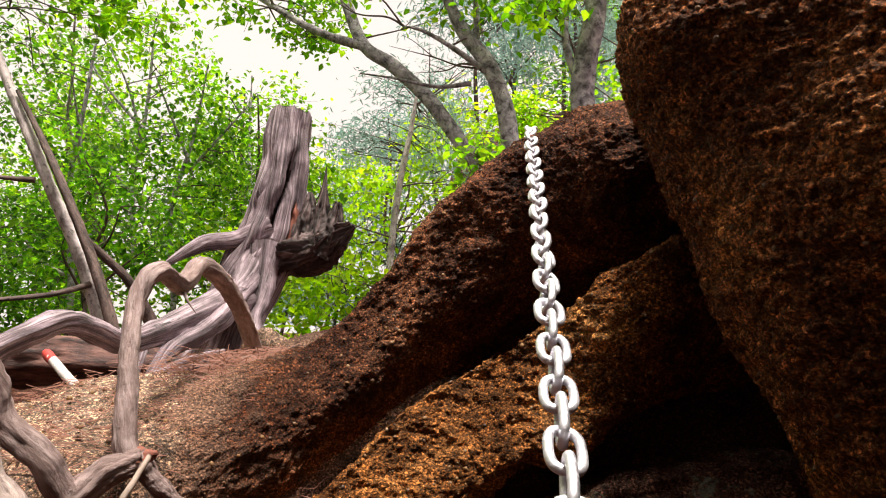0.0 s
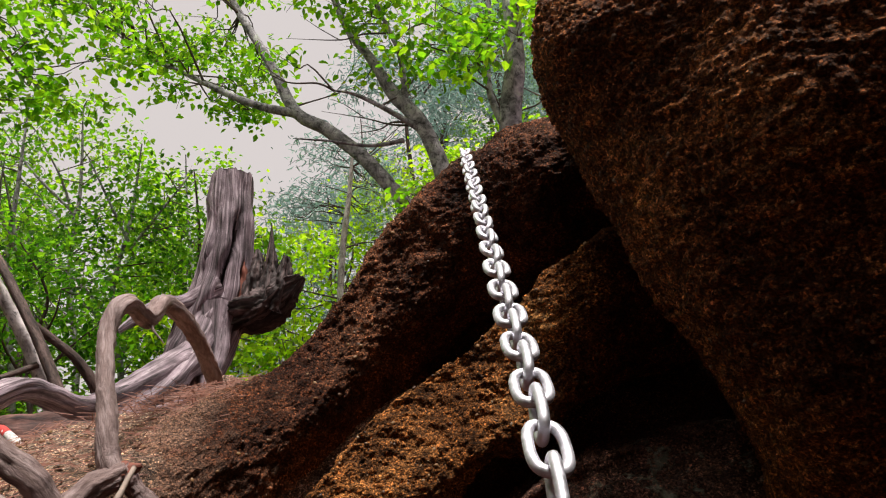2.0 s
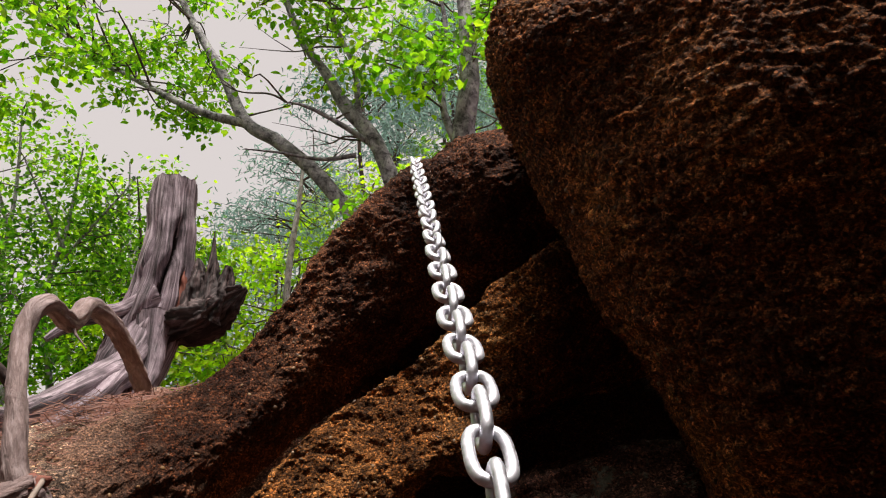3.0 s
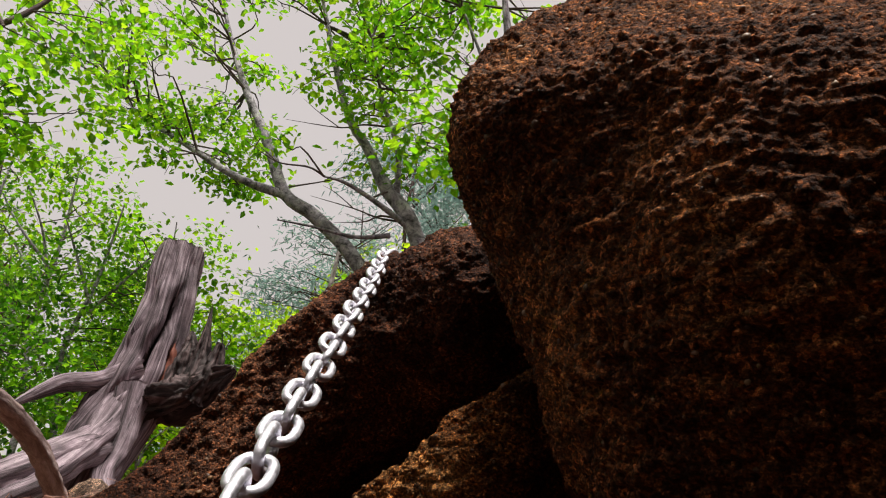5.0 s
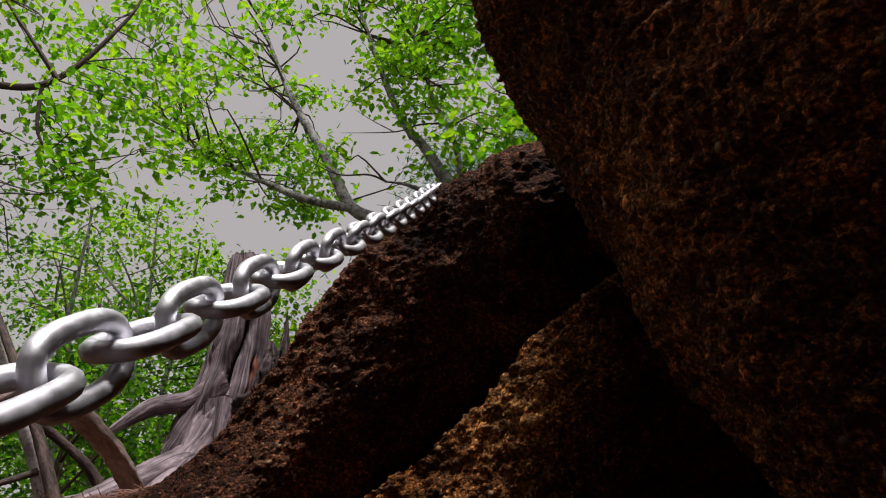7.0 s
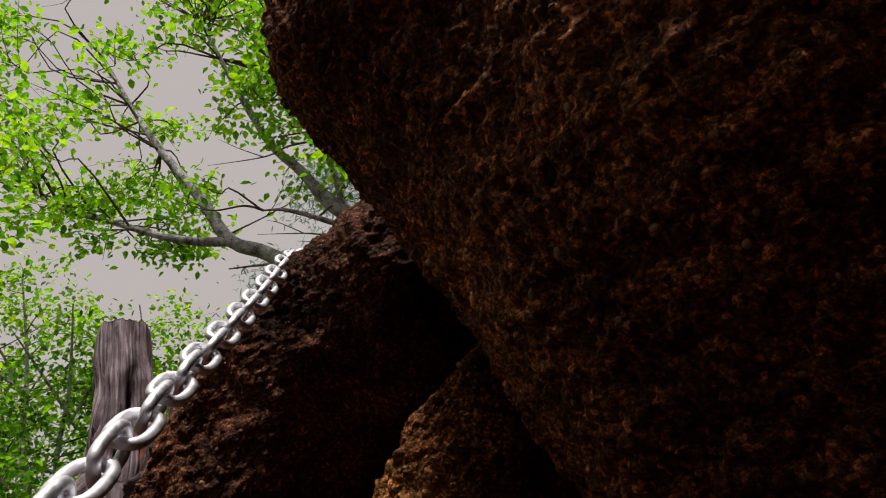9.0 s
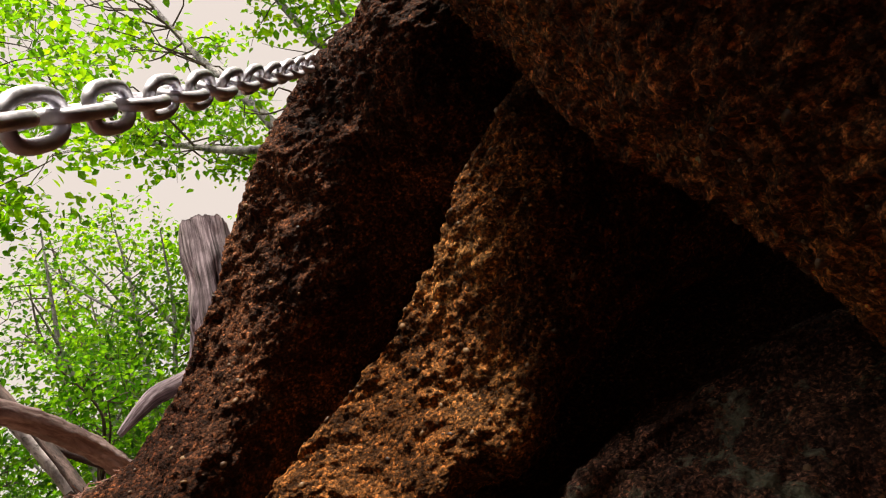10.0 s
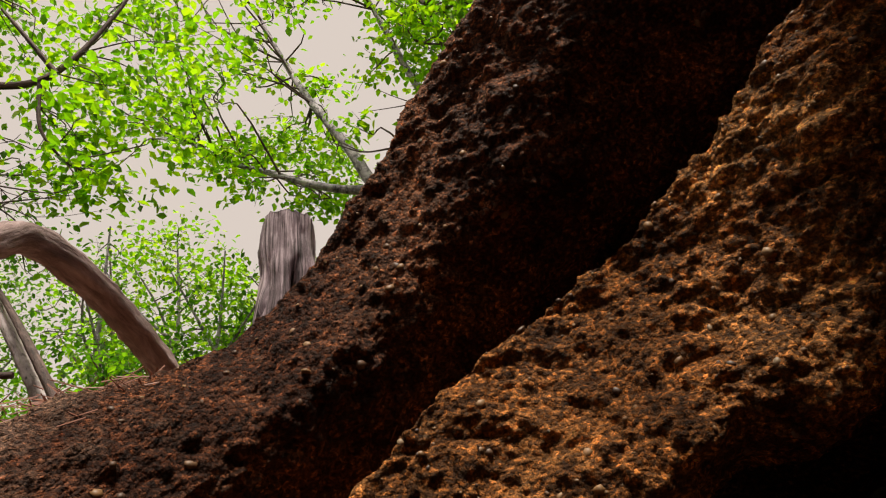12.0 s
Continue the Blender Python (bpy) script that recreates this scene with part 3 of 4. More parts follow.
CHAIN_TOP, CHAIN_LOW = Vector((0.245, 1.98, 2.112)), Vector((0.102, 0.578, 1.338))
chain = thing("chain", CHAIN_TOP, "galvanised steel climbing chain stretched down from the rock crest", "chain")
lv, lf = link_shape()
first = link_mesh("link", lv, lf, STEEL, chain)
way = (CHAIN_LOW - CHAIN_TOP).normalized()
low = (CHAIN_LOW - CHAIN_TOP).length + 0.05
curve = [CHAIN_TOP + way * s for s in (0.0, low * 0.25, low * 0.5, low * 0.75, low)]
curve = [c + Vector((0, 0, -0.010 * math.sin(math.pi * k / 4))) for k, c in enumerate(curve)]
curve = [CHAIN_TOP + Vector((0.08, 0.32, -0.02)), CHAIN_TOP + Vector((0.035, 0.14, 0.012))] + curve
curve += [CHAIN_TOP + way * (low + 0.08) + Vector((0, 0, -0.06)), Vector((0.10, 0.455, 1.0)), Vector((0.12, 0.44, 0.6)), Vector((0.14, 0.43, 0.05))]
dense = spline([tuple(c) for c in curve], 1200)
run = np.concatenate([[0], np.cumsum(np.linalg.norm(np.diff(dense, axis=0), axis=1))])
for i in range(int(run[-1] / PITCH)):
    ob = first if i == 0 else new("link", first.data)
    ob.parent = chain
    ends = [Vector([np.interp(s, run, dense[:, k]) for k in range(3)]) for s in (i * PITCH, (i + 1) * PITCH)]
    w = (ends[1] - ends[0]).normalized()
    side = w.cross(Vector((0.1, -0.3, 1))).normalized()
    flip = side.cross(w).normalized()
    turn = radians(5 * math.sin(i * 1.7) + 45 * min(1.0, max(0.0, (30 - i) / 12))) + (math.pi / 2 if i % 2 else 0)
    a, b = side * math.cos(turn) + flip * math.sin(turn), flip * math.cos(turn) - side * math.sin(turn)
    ob.matrix_basis = Matrix.Translation((ends[0] + ends[1]) / 2 - CHAIN_TOP) @ Matrix((w, a, b)).transposed().to_4x4()

# unseen rock face closing the hollow, added to keep sky light off the boulder
rear_blocker = thing("unseen_rear_blocker", (0.6, -1.3, 0.0), "unseen dark rock face added behind the path to block sky light", "rock")
REAR = ((-3.0, 0.9, 3.0), (-3.0, -0.4, 3.6), (-2.2, -1.2, 3.2), (-0.8, -1.4, 2.9), (0.6, -1.2, 2.9), (1.6, -0.5, 3.2), (2.3, 0.4, 3.4), (2.6, 1.3, 3.1))
rings = []
for x, y, h in REAR:
    h *= 1.4
    out = Vector((x - 0.2, y - 0.9, 0)).normalized() * 0.9
    rings.append([(x, y, -0.2), (x + out.x * 0.1, y + out.y * 0.1, h * 0.45), (x - out.x * 0.15, y - out.y * 0.15, h * 0.9), (x + out.x * 0.5, y + out.y * 0.5, h), (x + out.x, y + out.y, h * 0.5), (x + out.x, y + out.y, -0.2)])
rock_loft("stone", rings, 90, 90, ROCK_BOULDER, rear_blocker, (0.20, 0.05, 0.008), 71)


# ---- dead stump with broken limbs and roots ----
def jagged(v, seg, samples, seed, height, sharp=0.35):
    """Break the upper end of a tube into splinters."""
    g = v.reshape(samples, seg, 3).copy()
    ang = np.linspace(0, 2 * np.pi, seg, endpoint=False)
    n = fractal(np.stack([np.cos(ang) * 3, np.sin(ang) * 3, np.zeros(seg)], 1), 1.3, 3, seed)
    w = np.linspace(0, 1, samples)[:, None] ** 6
    g[:, :, 2] += w * height * (n[None] + sharp * (np.arange(seg) % 2)[None])
    return g.reshape(-1, 3)


stump = thing("dead_stump", (-1.08, 4.2, 1.4), "weathered grey dead tree stump with broken splintered limbs", "tree stump")
v, f = tube([(-1.36, 4.12, 1.2), (-1.29, 4.13, 1.45), (-1.20, 4.15, 1.70), (-1.11, 4.18, 1.92), (-1.02, 4.21, 2.16), (-0.965, 4.25, 2.45), (-0.945, 4.28, 2.74), (-0.93, 4.30, 2.93)],
            [0.21, 0.20, 0.185, 0.185, 0.175, 0.150, 0.136, 0.126], 120, 120, 0.07, 81, 0.075)
v = jagged(v, 120, 120, 5, 0.022, 0.06)
axis = v.reshape(120, 120, 3).mean(1).repeat(120, 0)
off = v - axis
turn = np.arctan2(off[:, 1], off[:, 0]) + math.pi / 2
crevice_shade = np.zeros(len(v))
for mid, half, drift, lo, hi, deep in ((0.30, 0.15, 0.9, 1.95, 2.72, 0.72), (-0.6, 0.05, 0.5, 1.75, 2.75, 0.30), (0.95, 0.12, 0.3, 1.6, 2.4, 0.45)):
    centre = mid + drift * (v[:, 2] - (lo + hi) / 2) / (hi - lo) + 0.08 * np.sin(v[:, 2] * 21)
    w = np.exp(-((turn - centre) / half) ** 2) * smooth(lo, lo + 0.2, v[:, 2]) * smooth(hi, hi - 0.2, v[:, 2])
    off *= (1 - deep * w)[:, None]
    crevice_shade = np.maximum(crevice_shade, w * (deep > 0.4))
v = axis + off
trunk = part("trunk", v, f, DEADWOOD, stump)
# dark wood colour on the crevice faces, painting in their shade
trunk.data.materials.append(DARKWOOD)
trunk.data.polygons.foreach_set("material_index", [int(min(crevice_shade[i] for i in q) > 0.42) for q in f])
ROOTS = (([(-1.00, 4.16, 2.20), (-1.17, 4.10, 2.13), (-1.33, 4.00, 2.09), (-1.49, 3.90, 1.97)], [0.10, 0.06, 0.045, 0.014]),
         ([(-1.07, 4.12, 2.05), (-1.09, 3.95, 1.84), (-1.13, 3.70, 1.68), (-1.17, 3.50, 1.58), (-1.25, 3.30, 1.48), (-1.32, 3.12, 1.22)], [0.085, 0.075, 0.06, 0.05, 0.035, 0.02]),
         ([(-1.00, 4.10, 2.10), (-1.01, 4.00, 1.81), (-1.02, 3.88, 1.62), (-0.90, 3.75, 1.46), (-0.84, 3.62, 1.22)], [0.085, 0.07, 0.058, 0.04, 0.02]),
         ([(-1.22, 4.00, 1.74), (-1.32, 3.80, 1.71), (-1.37, 3.60, 1.64), (-1.40, 3.45, 1.52), (-1.44, 3.34, 1.25)], [0.05, 0.035, 0.03, 0.024, 0.014]),
         ([(-1.10, 3.95, 1.80), (-1.21, 3.60, 1.67), (-1.31, 3.30, 1.575), (-1.36, 3.10, 1.54), (-1.40, 2.90, 1.59), (-1.43, 2.75, 1.61), (-1.47, 2.60, 1.56), (-1.56, 2.45, 1.46), (-1.6, 2.3, 1.3)], [0.09, 0.075, 0.055, 0.046, 0.044, 0.044, 0.04, 0.036, 0.03]))
for k, (path, radii) in enumerate(ROOTS):
    v, f = tube(path, radii, 36, 70, 0.10, 90 + k, 0.16)
    part("root", v, f, DEADWOOD, stump)
v, f = tube([(-1.02, 4.20, 2.10), (-0.90, 4.16, 2.03), (-0.76, 4.11, 2.04), (-0.66, 4.08, 2.09), (-0.58, 4.06, 2.15), (-0.50, 4.04, 2.20)], [0.15, 0.125, 0.11, 0.095, 0.06, 0.012], 70, 70, 0.2, 101, 0.6, flat=0.8)
part("broken_limb", v, f, DARKWOOD, stump, "dark rotten broken limb")
SPIKES = (([(-0.76, 4.12, 2.05), (-0.72, 4.12, 2.24), (-0.69, 4.12, 2.40), (-0.68, 4.14, 2.57)], [0.11, 0.085, 0.03, 0.004]), ([(-0.81, 4.15, 2.03), (-0.80, 4.18, 2.22), (-0.79, 4.20, 2.34), (-0.785, 4.20, 2.43)], [0.12, 0.10, 0.065, 0.012]),
          ([(-0.72, 4.10, 2.06), (-0.64, 4.08, 2.19), (-0.60, 4.08, 2.34)], [0.11, 0.085, 0.035]), ([(-0.70, 4.06, 2.06), (-0.61, 4.03, 2.15), (-0.52, 4.02, 2.21)], [0.07, 0.055, 0.016]))
for k, (path, radii) in enumerate(SPIKES):
    v, f = tube(path, radii, 36, 50, 0.16, 110 + k, 0.45, flat=0.6)
    part("splinter", v, f, DARKWOOD, stump, "dark split splinter of dead wood")
v, f = tube([(-0.90, 4.17, 2.12), (-0.865, 4.18, 2.26), (-0.862, 4.19, 2.40)], [0.05, 0.04, 0.012], 20, 30, 0.12, 117, 0.25, flat=0.6)
part("torn_strip", v, f, TORN, stump, "raw reddish torn wood strip")

# ---- bare roots on the sandy shelf ----
ROOT_THINGS = (("arching bare grey-brown root looping over the sandy shelf", [(-0.585, 1.40, 1.27), (-0.60, 1.41, 1.33), (-0.615, 1.44, 1.42), (-0.64, 1.50, 1.51), (-0.66, 1.57, 1.62), (-0.64, 1.63, 1.68), (-0.64, 1.78, 1.66), (-0.64, 1.91, 1.725), (-0.63, 2.10, 1.69), (-0.63, 2.30, 1.61), (-0.63, 2.47, 1.49), (-0.63, 2.55, 1.40), (-0.63, 2.60, 1.30)],
                [0.026, 0.024, 0.020, 0.0195, 0.020, 0.021, 0.022, 0.024, 0.0255, 0.027, 0.027, 0.026, 0.025], ROOTWOOD),
               ("thick twisted brown root with a torn reddish end", [(-0.56, 1.40, 1.30), (-0.62, 1.38, 1.28), (-0.67, 1.35, 1.245), (-0.70, 1.32, 1.31), (-0.77, 1.30, 1.38), (-0.79, 1.28, 1.45), (-0.84, 1.27, 1.515), (-0.90, 1.28, 1.515), (-0.97, 1.34, 1.46), (-1.01, 1.42, 1.36), (-1.04, 1.5, 1.2)],
                [0.020, 0.026, 0.027, 0.026, 0.027, 0.029, 0.031, 0.032, 0.032, 0.03, 0.03], ROOTWOOD),
               ("pale smooth twisted root bending down the soil bank", [(-1.2, 1.3, 1.2), (-1.05, 1.22, 1.38), (-0.94, 1.20, 1.44), (-0.87, 1.20, 1.45), (-0.81, 1.20, 1.42), (-0.76, 1.22, 1.37), (-0.75, 1.24, 1.30), (-0.71, 1.25, 1.25), (-0.70, 1.22, 1.23), (-0.73, 1.16, 1.20), (-0.72, 1.10, 1.17), (-0.68, 1.02, 1.10), (-0.66, 0.98, 0.9)],
                [0.02, 0.022, 0.024, 0.024, 0.024, 0.023, 0.021, 0.021, 0.023, 0.028, 0.03, 0.027, 0.022], PALEROOT),
               ("brown root running down the edge of the sandy shelf", [(-0.575, 1.40, 1.31), (-0.54, 1.42, 1.25), (-0.51, 1.45, 1.21), (-0.48, 1.50, 1.18), (-0.46, 1.58, 1.12)], [0.021, 0.018, 0.015, 0.014, 0.012], ROOTWOOD))
for k, (label, path, radii, mat) in enumerate(ROOT_THINGS):
    v, f = tube(path, radii, 36, 180, 0.13, 120 + k, 0.13)
    root = thing("bare_root", path[0], label, "root", "bare roots")
    body = part("stem", v, f, mat, root)
    c = np.array(path[len(path) // 2])
    v, f = tube([c, c + (0.02, -0.03, -0.03), c + (0.05, -0.04, -0.07)], [radii[len(radii) // 2] * 0.5, 0.004, 0.0015], 8, 12, 0.1, 130 + k)
    part("rootlet", v, f, mat, root)
    if k == 1:
        v, f = tube([(-0.535, 1.405, 1.312), (-0.55, 1.40, 1.306), (-0.57, 1.396, 1.30)], [0.003, 0.011, 0.0175], 18, 14, 0.25, 140, 0.5)
        part("torn_end", v, f, TORN, root, "torn reddish raw wood end")

STICKS = (("thin dry grey stick leaning on the bank", [(-0.54, 1.38, 1.31), (-0.56, 1.33, 1.25), (-0.585, 1.30, 1.19)], [0.005, 0.006, 0.005], PALE_WOOD),
          ("thin pale root lying on the soil bank", [(-0.92, 1.25, 1.37), (-0.86, 1.22, 1.36), (-0.80, 1.2, 1.355)], [0.007, 0.008, 0.006], DEADWOOD),
          ("thin pale root lying on the sandy shelf", [(-1.02, 2.45, 1.40), (-0.9, 2.6, 1.47), (-0.82, 2.75, 1.50)], [0.009, 0.012, 0.009], DEADWOOD))
for k, (label, path, radii, mat) in enumerate(STICKS):
    v, f = tube(path, radii, 10, 24, 0.12, 150 + k)
    ob = thing("stick", path[0], label, "stick", "dry sticks")
    part("stem", v, f, mat, ob)

marker = thing("marker_stake", (-1.48, 3.0, 1.33), "pale stake with red painted end lying on the soil", "stake")
v, f = tube([(-1.40, 2.93, 1.31), (-1.58, 3.08, 1.405), (-1.70, 3.18, 1.475)], [0.018, 0.0195, 0.02], 20, 16, 0.06, 4)
part("shaft", v, f, WHITE_STAKE, marker)
v, f = tube([(-1.675, 3.16, 1.46), (-1.72, 3.195, 1.486), (-1.735, 3.21, 1.495)], [0.0215, 0.0215, 0.016], 20, 10, 0.06, 3)
part("painted_end", v, f, RED_END, marker, "red painted end")

stone = thing("loose_stone", (-0.70, 2.9, 1.46), "small tan stone lying beside the stump roots", "stone")
v, f = tube([(-0.79, 2.92, 1.49), (-0.76, 2.91, 1.515), (-0.70, 2.90, 1.53), (-0.65, 2.89, 1.515), (-0.625, 2.88, 1.49)], [0.01, 0.045, 0.06, 0.05, 0.012], 24, 26, 0.2, 171)
part("stone", v, f, SOIL, stone)
log = thing("fallen_log", (-2.0, 3.7, 1.4), "dark rotting fallen log lying behind the roots", "log")
v, f = tube([(-2.7, 3.5, 1.44), (-2.39, 3.60, 1.45), (-2.06, 3.70, 1.46), (-1.76, 3.80, 1.45), (-1.52, 3.92, 1.43)], [0.12, 0.12, 0.115, 0.11, 0.09], 40, 60, 0.10, 160, 0.22)
part("trunk", v, f, LOGBARK, log)


# ---- trees ----
def crown_clumps(count, centre, radii, gap=0.0, seed=0):
    """Clump centres in an ellipsoid, with holes."""
    r = np.random.default_rng(seed)
    out = []
    while len(out) < count:
        p = r.uniform(-1, 1, (count * 3, 3))
        p = p[(p ** 2).sum(1) < 1] * radii + centre
        keep = fractal(p, 0.9, 2, seed) > gap
        out += list(p[keep])
    return np.array(out[:count])


def tree(name, label, trunks, clumps, bark, leaf, leaf_size, per, spread, twig=0.010, group="", twig_share=1.0, bare=0, broad=1.0):
    """A tree: limbs given as (path, radii), clumps of leaves each carried by a twig from the nearest limb."""
    base = trunks[0][0][0]
    ob = thing(name, base, label, "tree" if name != "bush" else "bush", group)
    nodes = []
    for k, (path, radii) in enumerate(trunks):
        v, f = tube(path, radii, 16 if max(radii) > 0.04 else 8, 50, 0.07, 200 + k, 0.08)
        part("trunk" if k == 0 else "limb", v, f, bark[min(k, 1)] if isinstance(bark, tuple) else bark, ob)
        nodes.append(spline(path, 30))
    nodes = np.concatenate(nodes)
    pieces = []
    r = np.random.default_rng(len(clumps))
    for c in clumps:
        if r.random() > twig_share:
            continue
        below = nodes[:, 2] < c[2] + 0.2
        d = np.linalg.norm(nodes - c, axis=1) + np.where(below, 0, 3.0)
        a = nodes[d.argmin()]
        span = np.linalg.norm(c - a)
        m = (a + c) / 2 + r.normal(0, 0.10, 3) * span + (0, 0, 0.06 * span)
        q = a * 0.25 + c * 0.75 + r.normal(0, 0.06, 3) * span
        pieces.append(tube([a, m, q, c], [twig * (0.7 + 0.5 * span), twig * 0.75, twig * 0.5, twig * 0.25], 5, 9))
        for _ in range(2):
            e = c + r.normal(0, 1, 3) * np.asarray(spread) * 1.3
            pieces.append(tube([q, (q + e) / 2 + r.normal(0, 0.03, 3), e], [twig * 0.4, twig * 0.3, twig * 0.15], 4, 5))
    for k in range(bare):
        # leafless side branches, each with a fork
        a = nodes[r.integers(len(nodes) // 12, len(nodes))]
        reach = np.array([r.choice((-1, 1)) * r.uniform(0.5, 1.2), r.normal(0, 0.3), r.uniform(-0.1, 0.6)])
        mid = a + reach * 0.5 + r.normal(0, 0.03, 3)
        fork = mid + np.array([reach[0] * 0.35, r.normal(0, 0.15), r.uniform(0.1, 0.4)])
        stem = tube([a, a + reach * 0.25 + r.normal(0, 0.02, 3), mid, a + reach], [0.013, 0.010, 0.007, 0.002], 7, 24, 0.1, 800 + k)
        v, f = joined([stem, tube([mid, (mid + fork) / 2 + r.normal(0, 0.03, 3), fork], [0.006, 0.004, 0.0015], 6, 12, 0.1, 830 + k)])
        part("branch", v, f, TWIG, ob, "thin leafless branch")
    if pieces:
        v, f = joined(pieces)
        tagged(part("twig", v, f, TWIG, ob), kind="stuff")
    v, f = leaves(clumps, leaf_size, spread, per, broad=broad)
    tagged(part("crown", v, f, leaf, ob, smooth=False), kind="stuff")
    return ob


main_limbs = [
    ([(0.62, 7.10, 2.55), (0.55, 7.10, 2.9), (0.41, 7.10, 3.22), (0.21, 7.15, 3.55), (-0.17, 7.25, 4.11), (-0.54, 7.30, 4.48), (-0.85, 7.35, 4.73), (-1.11, 7.50, 5.40), (-1.48, 7.70, 6.22), (-1.77, 7.90, 7.03), (-2.12, 8.10, 8.17)], [0.12, 0.105, 0.095, 0.082, 0.076, 0.072, 0.066, 0.055, 0.042, 0.03, 0.014]),
    ([(-0.84, 7.35, 4.71), (-1.21, 7.40, 4.84), (-1.60, 7.50, 5.07), (-2.10, 7.70, 5.46), (-2.69, 7.90, 5.90), (-3.28, 8.10, 6.59)], [0.052, 0.044, 0.038, 0.03, 0.02, 0.009]),
    ([(0.66, 7.05, 2.55), (0.68, 7.02, 3.2), (0.65, 7.00, 3.72), (0.59, 7.00, 4.01), (0.45, 7.00, 4.38), (0.21, 7.00, 4.71), (0.03, 7.00, 5.09), (-0.21, 7.00, 5.50), (-0.42, 7.00, 6.25), (-0.65, 7.10, 7.27)], [0.12, 0.10, 0.09, 0.08, 0.082, 0.07, 0.052, 0.042, 0.032, 0.014]),
    ([(0.33, 7.00, 4.56), (0.32, 6.90, 5.08), (0.14, 6.80, 5.61), (0.00, 6.70, 6.28)], [0.04, 0.03, 0.022, 0.01]),
    ([(0.51, 7.00, 4.22), (0.16, 6.90, 4.45), (-0.18, 6.80, 4.62), (-0.39, 6.70, 4.63)], [0.035, 0.028, 0.018, 0.008]),
    ([(0.28, 7.10, 4.20), (-0.06, 7.00, 4.13), (-0.49, 6.90, 4.18), (-0.81, 6.80, 4.19)], [0.03, 0.02, 0.014, 0.007])]
clumps = np.concatenate([crown_clumps(104, (-1.3, 7.4, 6.6), (2.6, 1.6, 1.7), 0.28, 5), crown_clumps(20, (-0.2, 6.8, 5.5), (1.3, 0.8, 0.9), 0.1, 6), crown_clumps(20, (-2.3, 8.1, 5.5), (1.3, 0.6, 0.7), 0.0, 8)])
tree("leaning_tree", "grey-barked leaning broadleaf tree with fresh green spring leaves", main_limbs, clumps, BARK, LEAF_FRESH, 0.086, 50, (0.17, 0.17, 0.07), 0.011, bare=8)

right_limbs = [([(1.33, 6.2, 2.3), (1.29, 6.20, 3.1), (1.23, 6.18, 3.7), (1.27, 6.1, 4.1), (1.34, 6.0, 4.5), (1.36, 6.0, 5.2), (1.3, 6.0, 6.4)], [0.15, 0.125, 0.11, 0.10, 0.09, 0.065, 0.025]),
               ([(1.24, 6.18, 3.75), (1.10, 6.2, 4.25), (1.14, 6.20, 4.81), (1.20, 6.20, 5.24), (1.11, 6.20, 5.73), (0.90, 6.20, 6.37)], [0.04, 0.034, 0.03, 0.024, 0.018, 0.01])]
clumps = np.concatenate([crown_clumps(46, (0.9, 6.1, 5.9), (1.5, 1.0, 1.2), 0.0, 15), crown_clumps(11, (0.95, 5.9, 4.5), (0.55, 0.5, 0.7), 0.0, 17)])
tree("broadleaf_tree", "grey-barked broadleaf tree standing behind the rock crest", right_limbs, clumps, BARK, LEAF_FRESH, 0.095, 44, (0.17, 0.17, 0.08), 0.010, bare=4)

over_limbs = [([(-5.2, 4.2, 0.6), (-5.0, 4.3, 2.4), (-4.5, 4.4, 4.2), (-3.70, 4.60, 4.75), (-3.09, 4.70, 4.72), (-2.73, 4.80, 4.72), (-2.51, 4.90, 4.93), (-2.30, 5.00, 5.29), (-2.15, 5.10, 5.68), (-2.11, 5.20, 6.27)], [0.15, 0.12, 0.08, 0.04, 0.028, 0.026, 0.021, 0.016, 0.011, 0.005]),
              ([(-2.56, 4.80, 4.75), (-2.73, 4.70, 5.05), (-2.95, 4.60, 5.42)], [0.02, 0.015, 0.007]), ([(-2.68, 4.80, 4.71), (-2.66, 4.80, 4.32), (-2.55, 4.90, 4.09)], [0.018, 0.013, 0.006]),
              ([(-3.09, 4.70, 4.72), (-3.0, 4.8, 4.3), (-3.1, 4.9, 3.9)], [0.02, 0.014, 0.006])]
clumps = np.concatenate([crown_clumps(34, (-2.9, 5.0, 5.3), (1.5, 0.8, 1.1), 0.2, 25), crown_clumps(16, (-2.3, 5.0, 4.3), (0.8, 0.5, 0.5), 0.0, 26)])
tree("broadleaf_tree", "broadleaf tree reaching a leafy bough over the clearing", over_limbs, clumps, DARKBARK, LEAF_FRESH, 0.076, 52, (0.14, 0.14, 0.07), 0.006)

